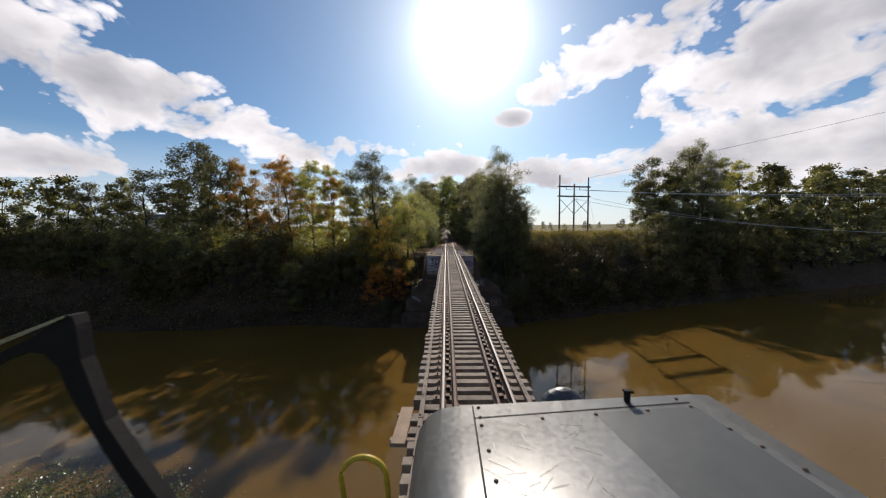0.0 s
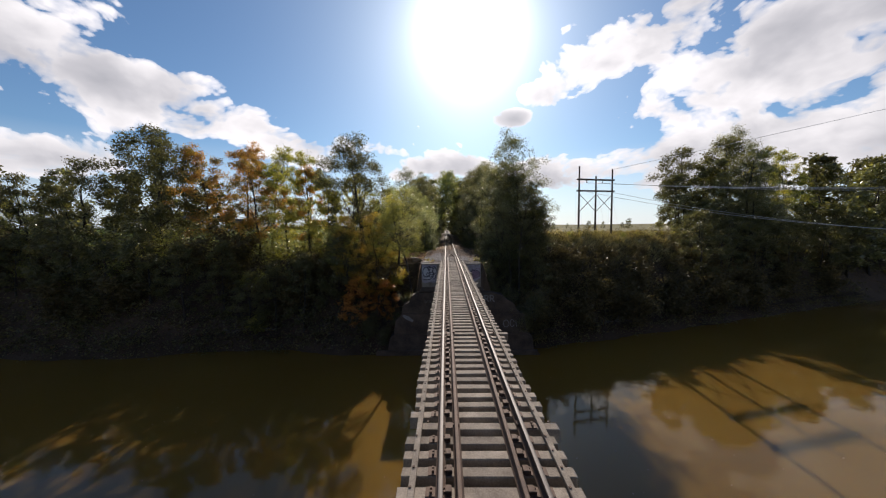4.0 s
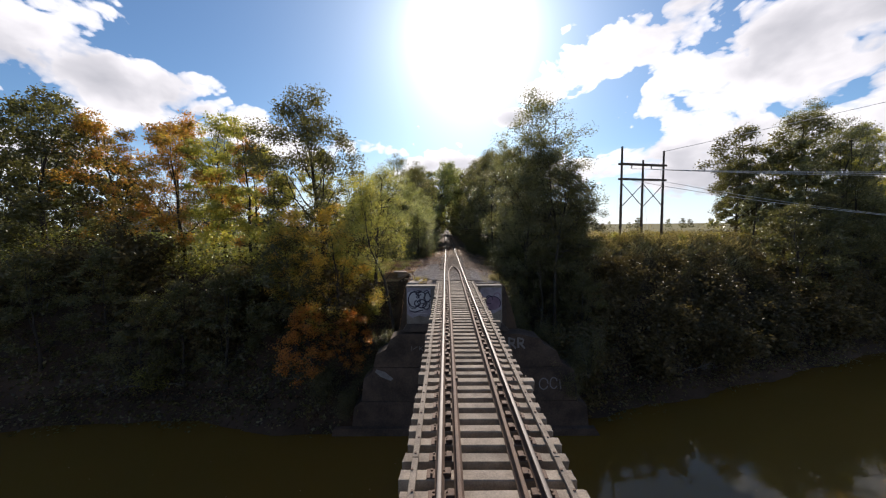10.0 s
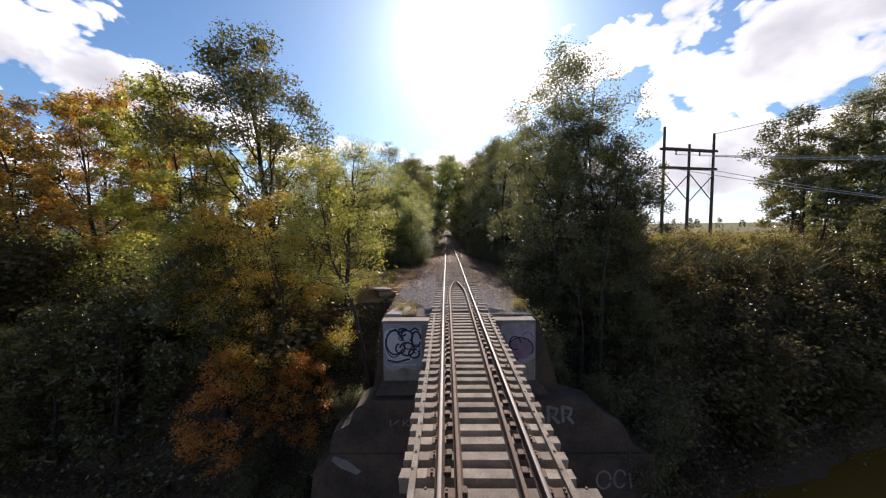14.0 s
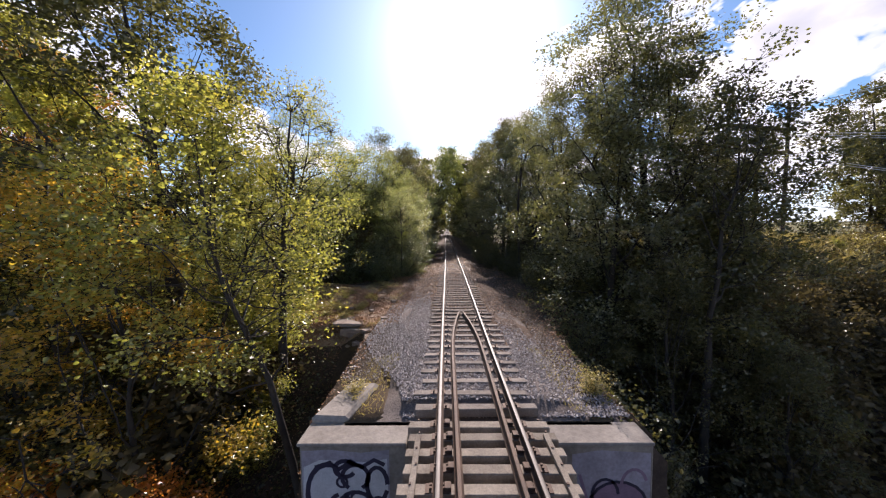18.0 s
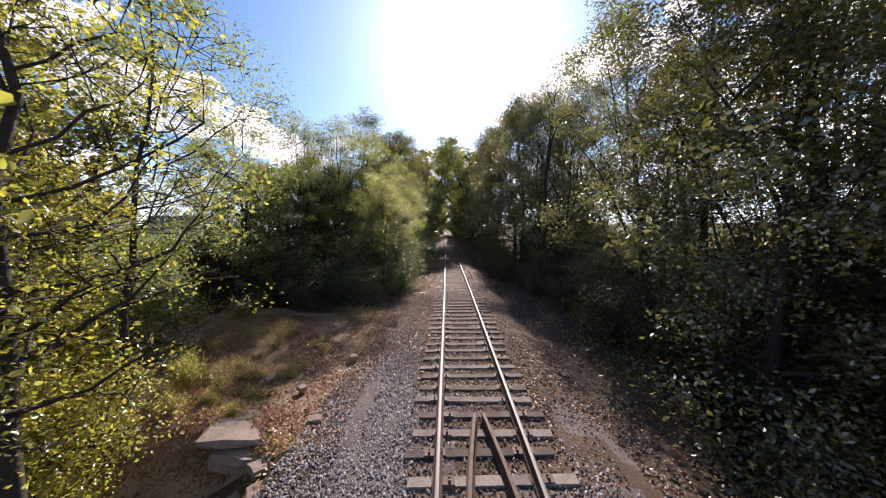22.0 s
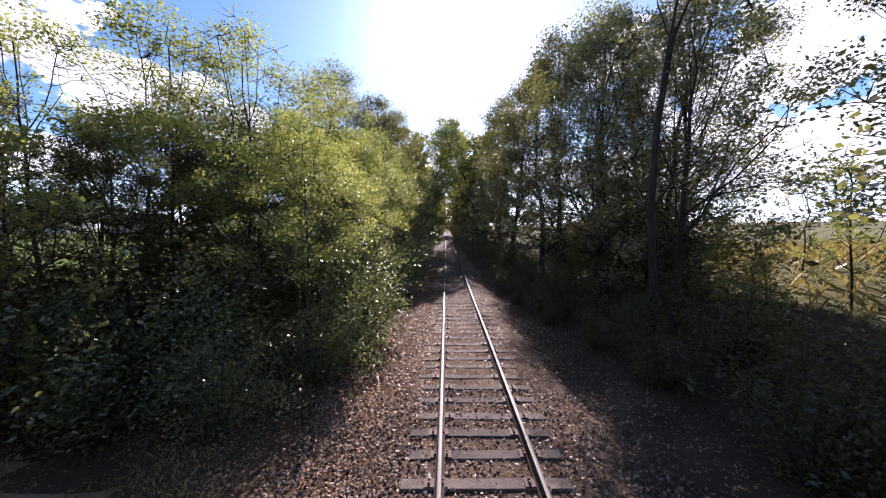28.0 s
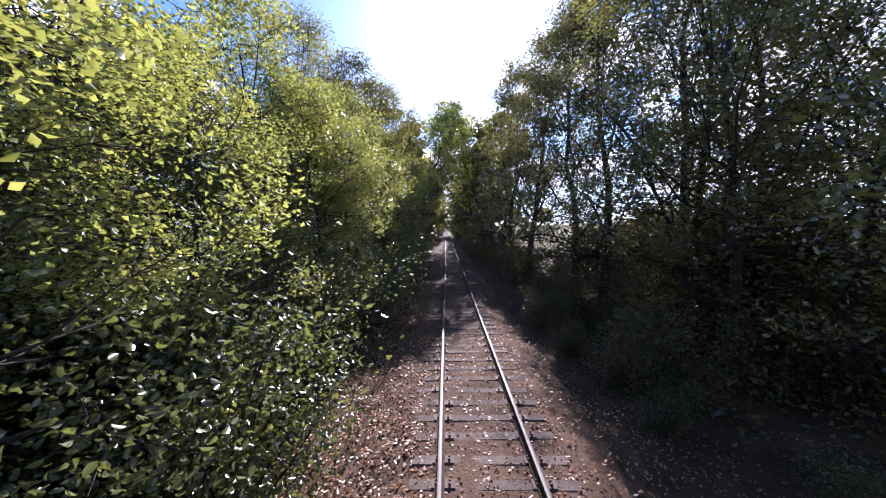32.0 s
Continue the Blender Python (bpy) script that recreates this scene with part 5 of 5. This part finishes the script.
def blades(p, height, width, rng):
    """Bent blades of grass at the points, two triangles each."""
    n = len(p)
    a = rng.uniform(0, 6.28, n)
    w = np.stack([np.cos(a), np.sin(a), np.zeros(n)], 1) * width
    lean = rng.normal(0, 0.35, (n, 3))
    lean[:, 2] = 1
    h = height * rng.uniform(0.4, 1.3, n)[:, None]
    V = np.stack([p - w, p + w, p + lean * h * 0.55 + w * 0.7, p + lean * h * np.array([1.5, 1.5, 1.0])], 1).reshape(-1, 3)
    i = np.arange(n)[:, None] * 4
    return V, np.stack([i + [0, 1, 2], i + [0, 2, 3]], 1).reshape(-1, 3)


patch = scatter(46000, -11.5, -3.3, 55.6, 67)
keep = (np.sin(patch[:, 0] * 1.3 + patch[:, 1] * 0.7) + np.sin(patch[:, 1] * 1.1 - patch[:, 0]) * 0.8 + rng.normal(0, 0.5, len(patch)) - 0.9 * (patch[:, 0] > -5)) > 0.0
p = np.concatenate([patch[keep], scatter(700, -3.0, -2.1, 48.6, 52), scatter(700, 2.0, 3.2, 48.6, 52.5)])
turf = new("grass", fast_mesh("grass", *blades(on_ground(p, -0.01), 0.075, 0.006, rng), GRASS))
tagged(turf, "patchy dry grass in the clearing", "grass", kind="stuff")
p = np.concatenate([scatter(14000, 12, 60, 56, 92), scatter(5000, 12, 40, 62, 70)])
g = on_ground(p, -0.02)
g = g[g[:, 2] > -2.5]
field_grass = new("field_weeds", fast_mesh("field_weeds", *blades(g, 0.8, 0.035, rng), WEED))
tagged(field_grass, "tall dry weeds along the field edge", "weeds", kind="stuff")
p = scatter(9000, -60, -13, 64, 120)
meadow = new("meadow_grass", fast_mesh("meadow_grass", *blades(on_ground(p, -0.02), 0.25, 0.03, rng), GRASS))
tagged(meadow, "green meadow grass", "grass", kind="stuff")
for i in range(34):
    plant(WILD, USED, rt.uniform(-9, -4.8), rt.uniform(56.6, 63), rt.uniform(0.16, 0.36), rt.uniform(0, 360), group="clearing weeds")
for x, y, s in [(-10.8, 62.8, 0.8), (3.0, 49.8, 0.45), (-2.9, 49.6, 0.35), (-9.8, 64.2, 0.8), (-10.4, 60.6, 0.9)]:
    plant(WILD, USED, x, y, s, rt.uniform(0, 360))
for i in range(16):
    plant(WILD, USED, 13 + i * 2.1 + rt.uniform(-0.8, 0.8), 66 + rt.uniform(-2.5, 2.5), rt.uniform(0.8, 1.4), rt.uniform(0, 360), group="field edge weeds")

x = rng.uniform(-70, 75, 5200)
d_ = np.where(rng.random(5200) < 0.6, rng.normal(0.5, 0.5, 5200), rng.uniform(0, 9, 5200))
p = np.stack([x, far_shore(x) + d_], 1)
p = p[np.abs(p[:, 0]) > 9]
rocks = new("shore_stones", fast_mesh("shore_stones", *stones(rng, on_ground(p, 0.0), 0.13), MUD))
tagged(rocks, "small stones and clods along the muddy shore", "stones", kind="stuff")
x = rng.uniform(-60, 50, 9000)
p = np.stack([x, far_shore(x) + rng.uniform(0.5, 12, 9000)], 1)
p = p[np.abs(p[:, 0]) > 4.5]
V, F = leaf_cloud(rng, on_ground(p, 0.03), 0.16, 0.9, 0.65)
bank_litter = new("fallen_leaves", fast_mesh("fallen_leaves", V, F, LEAF_DRY))
tagged(bank_litter, "dry leaves strewn over the wooded bank", "leaf litter", kind="stuff")


x = rng.uniform(-26, 34, 420)
p = np.column_stack([x, rng.uniform(4, 45, 420), np.full(420, WATER_Z + 0.012)])
p = p[(p[:, 1] > near_shore(p[:, 0]) + 0.5) & (p[:, 1] < far_shore(p[:, 0]) - 0.5)]
drift = new("floating_leaves", fast_mesh("floating_leaves", *leaf_cloud(rng, p, 0.11, 0.97, 0.65), LEAF_DRY))
tagged(drift, "dry leaves drifting on the muddy water", "leaf litter", kind="stuff")


def dead_branch(x, y, z, length, turn, seed):
    """A fallen bare limb with forking grey twigs."""
    r = np.random.default_rng(seed)
    lines = []
    main = np.stack([np.linspace(0, length, 8), np.cumsum(r.normal(0, 0.12, 8)), 0.25 + 0.5 * np.sin(np.linspace(0, 2.6, 8)) + r.normal(0, 0.05, 8)], 1)
    lines.append((main, np.linspace(0.07, 0.015, 8)))
    for i in range(16):
        k = r.integers(1, 8)
        d = np.array([r.uniform(0.3, 1.0), r.normal(0, 0.8), r.normal(0.25, 0.5)]) * length * 0.22
        m = np.linspace(0, 1, 5)
        tw = main[k] + d * m[:, None] + np.cumsum(r.normal(0, 0.05, (5, 3)), 0)
        tw[0] = main[k]
        lines.append((tw, np.linspace(0.025, 0.006, 5)))
    V, Q = tubes(lines, 5)
    ob = new("dead_branch", fast_mesh("dead_branch", V, Q, BARK_PALE, True))
    ob.matrix_basis = pose(x, y, z, 0, 0, turn)
    return tagged(ob, "fallen bare grey limb on the bank", "branch", "dead branches")


for x, y, ln, turn, seed in [(41.4, 64.4, 6, 20, 1), (43.2, 64.8, 5, 100, 2), (40.6, 62.6, 5, 160, 3), (-16, 50, 5, 20, 4), (-22, 50.3, 5, 200, 5), (-9.5, 49.2, 4, 170, 6), (-28, 50.4, 5, 60, 7), (18, 52.5, 5, 10, 9), (-12.5, 49.4, 4, 80, 10)]:
    dead_branch(x, y, float(ground_z(x, y)), ln, turn, seed)

snag_lines = [
    (np.array([(6.01, 71.50, -1.20), (5.96, 71.40, 1.50), (5.79, 71.40, 4.07), (5.84, 71.30, 6.71), (6.18, 71.30, 9.11), (6.63, 71.25, 10.37), (7.14, 71.20, 10.73), (7.71, 71.20, 10.79), (8.16, 71.20, 10.49), (8.44, 71.20, 10.01)]), np.linspace(0.13, 0.03, 10)),
    (np.array([(5.84, 71.30, 6.71), (5.96, 71.10, 8.87), (6.13, 70.80, 11.03), (6.35, 70.60, 13.19)]), np.array([0.06, 0.05, 0.035, 0.012])),
    (np.array([(7.71, 71.20, 10.79), (8.10, 71.10, 10.97), (8.39, 71.10, 10.79)]), np.array([0.03, 0.02, 0.01])),
    (np.array([(6.13, 70.80, 11.03), (5.73, 70.60, 11.87), (5.56, 70.50, 12.83)]), np.array([0.03, 0.02, 0.008])),
    (np.array([(5.79, 71.40, 4.07), (6.41, 71.10, 5.27), (7.20, 70.90, 5.75)]), np.array([0.045, 0.03, 0.01])),
    (np.array([(6.18, 71.30, 9.11), (5.62, 71.10, 10.07), (5.39, 71.00, 11.15)]), np.array([0.03, 0.02, 0.008]))]
snag = new("dead_tree", fast_mesh("dead_tree", *tubes(snag_lines, 7), BARK, True))
tagged(snag, "bare dead tree with a long hooked limb", "tree")

# ---- field fence ----
fence = tagged(new("field_fence"), "weathered wooden posts with thin wires along the dry field", "fence")
for i in range(12):
    y = 63 + i * 3.0
    z = float(ground_z(18.0, y))
    part("post", cyl(bmesh.new(), (18.0 + 0.08 * math.sin(i * 2.3), y, z - 0.3), (18.0 + 0.08 * math.sin(i * 1.3), y + 0.05 * math.cos(i), z + 1.15 + 0.08 * math.sin(i * 4)), 0.055, 0.045, 7), POLE_WOOD, fence)
    if i < 11:
        z2 = float(ground_z(18.0, y + 3.0))
        for h in (0.45, 0.95):
            part("wire", cyl(bmesh.new(), (18.0, y, z + h), (18.0, y + 3.0, z2 + h), 0.006, seg=4), RUST, fence)

# ---- power line ----
PX, PY = 27.0, 71.6
pole = tagged(new("power_pole"), "three-pole timber H-frame with two crossarms and braces", "power pole")
gz = 1.2
TOPS = [(-3.4, 14.5), (0.0, 12.8), (3.4, 14.2)]
for ox, top in TOPS:
    part("pole", cyl(bmesh.new(), (PX + ox, PY + 0.25 * ox, gz - 0.4), (PX + ox, PY + 0.25 * ox, top), 0.19, 0.13, 10), POLE_WOOD, pole)
for z in (12.15, 10.1):
    bm = bmesh.new()
    box(bm, -3.9, 3.9, -0.22, -0.13, -0.13, 0.13, 0.01)
    box(bm, -3.9, 3.9, 0.13, 0.22, -0.13, 0.13, 0.01)
    bm.transform(pose(PX, PY, z, 0, 0, 14))
    part("crossarm", bm, POLE_WOOD, pole)
for a, b_ in ((-3.3, -0.1), (0.1, 3.3)):
    for z0, z1 in ((9.4, 6.4), (6.4, 9.4)):
        part("brace", cyl(bmesh.new(), (PX + a, PY + 0.25 * a - 0.15, z0), (PX + b_, PY + 0.25 * b_ - 0.15, z1), 0.06, seg=6), POLE_WOOD, pole)
for ox in (-2.0, 1.2, 3.2):
    bm = bmesh.new()
    for k in range(4):
        cyl(bm, (PX + ox, PY + 0.25 * ox - 0.25, 11.95 - k * 0.12), (PX + ox, PY + 0.25 * ox - 0.25, 11.88 - k * 0.12), 0.11, 0.08, 8)
    part("insulator", bm, PORCELAIN, pole)


def wire(p, q, sag, r=0.03):
    p, q = np.array(p, float), np.array(q, float)
    t = np.linspace(0, 1, 25)
    pts = p + (q - p) * t[:, None]
    pts[:, 2] -= sag * 4 * t * (1 - t)
    V, Q = tubes([(pts, np.full(25, r))], 5)
    ob = new("power_line", fast_mesh("power_line", V, Q, WIRE))
    return tagged(ob, "thin overhead wire strung from the timber poles", "cable", "overhead wires")


for ox, z, far_z, sag in ((-2.0, 11.5, 12, 3.2), (1.2, 11.5, 12, 3.2), (3.2, 11.5, 12, 3.4), (-2.6, 10.0, 10, 8.2), (2.6, 10.0, 10, 8.4), (3.4, 14.1, 40, 1.0)):
    wire((PX + ox, PY + 0.25 * ox - 0.25, z), (PX + 120 + ox, PY - 36 + ox, far_z), sag)
for ox in (0.0, 2.9):
    wire((PX + ox, PY + 0.25 * ox, 11.6), (PX + ox + 6.5, PY + 9, gz), 0.0, 0.012)

# ---- houses beyond the meadow ----


def house(x, y, w, d, h, turn, seed, label):
    r = random.Random(seed)
    z = float(ground_z(x, y))
    root = tagged(new("house"), label, "house", "houses beyond the meadow")
    root.matrix_basis = pose(x, y, z, 0, 0, turn)
    part("outer_wall", box(bmesh.new(), -w / 2, w / 2, -d / 2, d / 2, -0.5, h), SIDING, root)
    bm = slab_of([(-d / 2 - 0.5, h - 0.1), (d / 2 + 0.5, h - 0.1), (0, h + d * 0.32)], -w / 2 - 0.4, w / 2 + 0.4)
    bm.transform(pose(0, 0, 0, 0, 0, 90))
    part("roof", bm, ROOFING, root)
    for i in range(4):
        for k in range(2 if h > 4 else 1):
            xx = -w / 2 + w * (i + 0.7) / 4.4
            win = part("window", box(bmesh.new(), xx - 0.55, xx + 0.55, -d / 2 - 0.06, -d / 2 - 0.004, 0.9 + k * 2.7, 2.2 + k * 2.7), SIDING, root)
            part("pane", box(bmesh.new(), xx - 0.45, xx + 0.45, -d / 2 - 0.08, -d / 2 - 0.064, 1.0 + k * 2.7, 2.1 + k * 2.7), PANE, win)
    part("chimney", box(bmesh.new(), w * 0.2, w * 0.2 + 0.8, -0.4, 0.4, h, h + d * 0.42), ROCK, root)


house(-112, 152, 17, 9, 5.2, 6, 1, "two-storey pale house with a grey gable roof")
house(-138, 158, 15, 9, 5.2, -4, 2, "two-storey pale house beyond the meadow")
house(-92, 160, 13, 8, 3.2, 10, 3, "low pale house with a shingle roof")
house(-165, 150, 16, 9, 3.4, 2, 4, "long low house at the meadow edge")

# ---- locomotive standing at the start of the bridge ----
loco = tagged(new("locomotive"), "small black industrial locomotive with a scuffed grey hood", "locomotive")
HZ = 2.81


def front(x):
    return 1.585 + 0.085 * x


prof_h = [(-0.78, 1.35), (-0.775, 2.62), (-0.755, 2.70), (-0.715, 2.765), (-0.65, 2.80), (-0.56, HZ), (0.60, HZ), (0.70, 2.80), (0.775, 2.70), (0.78, 2.6), (0.78, 1.35)]
V = []
for yy in (-0.55, 0.5, 1.56):
    for u, v in prof_h:
        V.append((u, yy if yy < 1.5 else front(u) - 0.02, v))
for u, v in prof_h:
    V.append((u * 0.985, front(u), v - 0.018 if v > 2 else v))
k = len(prof_h)
Q = np.array([[i * k + a + 1, i * k + a, (i + 1) * k + a, (i + 1) * k + a + 1] for i in range(3) for a in range(k - 1)])
hood_me = fast_mesh("hood", np.array(V), Q, PAINT_HOOD, True)
hood = part("hood", hood_me, None, loco, "scuffed grey sheet metal hood top with rounded edge")
bm = bmesh.new()
bm.faces.new([bm.verts.new((u * 0.985, front(u) - 0.001, v - 0.018 if v > 2 else v)) for u, v in prof_h])
part("hood_front", bm, PAINT_BLACK, loco)
bm = bmesh.new()
box(bm, -0.505, -0.498, -0.5, front(-0.5) - 0.03, HZ + 0.0005, HZ + 0.002)
box(bm, -0.5, 0.54, 0, 0.006, HZ + 0.0005, HZ + 0.002)
for v in bm.verts:
    if v.co.y < 0.01 and v.co.y > -0.01:
        v.co.y += 1.41 + 0.12 * (v.co.x + 0.5)
# darker, less glossy grey patch with a slanting left edge
PAINT_PATCH = surface("darker_repainted_hood_panel", (0.085, 0.094, 0.09), (0.055, 0.06, 0.058), 0.5, 0.2, scale=3.0, fine_scale=45, bump=0.01, spec=0.5)
patch_bm = bmesh.new()
patch_bm.faces.new([patch_bm.verts.new((u, v, HZ + 0.0004)) for u, v in ((0.05, 1.46), (0.16, 0.5), (0.60, 0.5), (0.585, 1.0), (0.545, 1.5))][::1])
part("repainted_panel", patch_bm, PAINT_PATCH, hood, "darker grey patch of the hood")
part("panel_seam", bm, PAINT_BLACK, hood, "dark joint between the hood panels")
for bx, by_ in ((-0.475, 1.42), (-0.475, 1.36), (-0.465, 1.2), (-0.46, 1.05), (-0.2, 1.41), (0.05, 1.44), (0.3, 1.47), (0.52, 1.5), (0.555, 1.33), (0.585, 1.22), (0.62, 1.1), (-0.475, 1.5), (0.5, 1.57), (-0.45, 0.8), (0.66, 0.95)):
    bm = bmesh.new()
    bmesh.ops.create_uvsphere(bm, u_segments=8, v_segments=5, radius=0.009)
    for v in bm.verts:
        v.co = Vector((v.co.x + bx, v.co.y + by_, max(v.co.z, -0.002) * 0.6 + HZ + 0.001))
    part("rivet", bm, RUST, hood)
r = random.Random(4)
for i in range(26):
    bm = bmesh.new()
    x, y = r.uniform(-0.46, -0.05), r.uniform(0.95, 1.38)
    ln, tn = r.uniform(0.02, 0.11), r.uniform(0, 3.14)
    box(bm, -ln / 2, ln / 2, -0.0007, 0.0007, 0, 0.0006)
    bm.transform(pose(x, y, HZ + 0.0006, 0, 0, math.degrees(tn)))
    part("scratch", bm, SCRATCH, hood)
bm = bmesh.new()
bmesh.ops.create_uvsphere(bm, u_segments=20, v_segments=10, radius=0.13, matrix=Matrix.LocRotScale((-0.02, front(0) + 0.07, 2.715), None, (1, 0.6, 0.85)))
part("headlight_shroud", bm, PAINT_HOOD, loco, "domed bright metal headlight shroud")
bm = bmesh.new()
cyl(bm, (0.25, 1.55, HZ - 0.01), (0.25, 1.55, HZ + 0.045), 0.014, 0.016, 10)
box(bm, 0.232, 0.275, 1.535, 1.565, HZ + 0.045, HZ + 0.058, 0.003)
part("vent_stub", bm, PAINT_BLACK, loco, "small black capped pipe stub")
# yellow grab rail beside the hood
t = np.linspace(0, np.pi, 15)
gr = np.concatenate([[(-1.015, 1.2, 1.3), (-1.02, 1.2, 2.6)], np.stack([-0.945 - 0.088 * np.cos(t), np.full(15, 1.2), 2.70 + 0.085 * np.sin(t)], 1), [(-0.85, 1.2, 2.6), (-0.845, 1.2, 1.3)]])
part("grab_rail", fast_mesh("grab_rail", *tubes([(gr, np.full(len(gr), 0.011))], 8), PAINT_YELLOW, True), None, loco, "yellow bent pipe grab rail")
# black mirror bracket
bm = slab_of([(-2.25, 3.18), (-2.03, 3.275), (-1.90, 3.335), (-1.80, 3.40), (-1.775, 3.40), (-1.768, 3.37), (-1.76, 3.26), (-1.70, 3.06), (-1.62, 2.92), (-1.53, 2.78), (-1.0, 2.0), (-1.08, 1.98), (-1.62, 2.80),
              (-1.71, 2.96), (-1.80, 3.14), (-1.835, 3.24), (-1.875, 3.28), (-1.93, 3.285), (-2.04, 3.245), (-2.25, 3.14)], 0.985, 1.03)
part("mirror_bracket", bm, PAINT_BLACK, loco, "curved black steel bracket with a bare metal edge")
bm = slab_of([(-2.25, 3.205), (-2.03, 3.30), (-1.79, 3.395), (-1.785, 3.405), (-2.03, 3.315), (-2.25, 3.22)], 0.975, 0.983)
part("bracket_edge", bm, STEEL, loco)
bm = box(bmesh.new(), -1.05, 1.05, -4.2, 2.4, 0.98, 1.32, 0.03)
part("frame", bm, PAINT_BLACK, loco)
for yy in (-2.9, 0.6):
    for sx in (-1, 1):
        wl = part("wheel", cyl(bmesh.new(), (sx * 0.69, yy, 0.503), (sx * 0.80, yy, 0.503), 0.5, seg=28), RUST, loco)
        part("flange", cyl(bmesh.new(), (sx * 0.66, yy, 0.503), (sx * 0.689, yy, 0.503), 0.528, seg=28), RAIL_TOP, wl)
    part("axle", cyl(bmesh.new(), (-0.655, yy, 0.503), (0.655, yy, 0.503), 0.08), RUST, loco)
    part("axle_guard", box(bmesh.new(), -0.6, 0.6, yy - 0.25, yy + 0.25, 0.59, 0.975), PAINT_BLACK, loco)
part("buffer_beam", box(bmesh.new(), -1.15, 1.15, 2.4, 2.55, 0.75, 1.32, 0.02), PAINT_BLACK, loco)
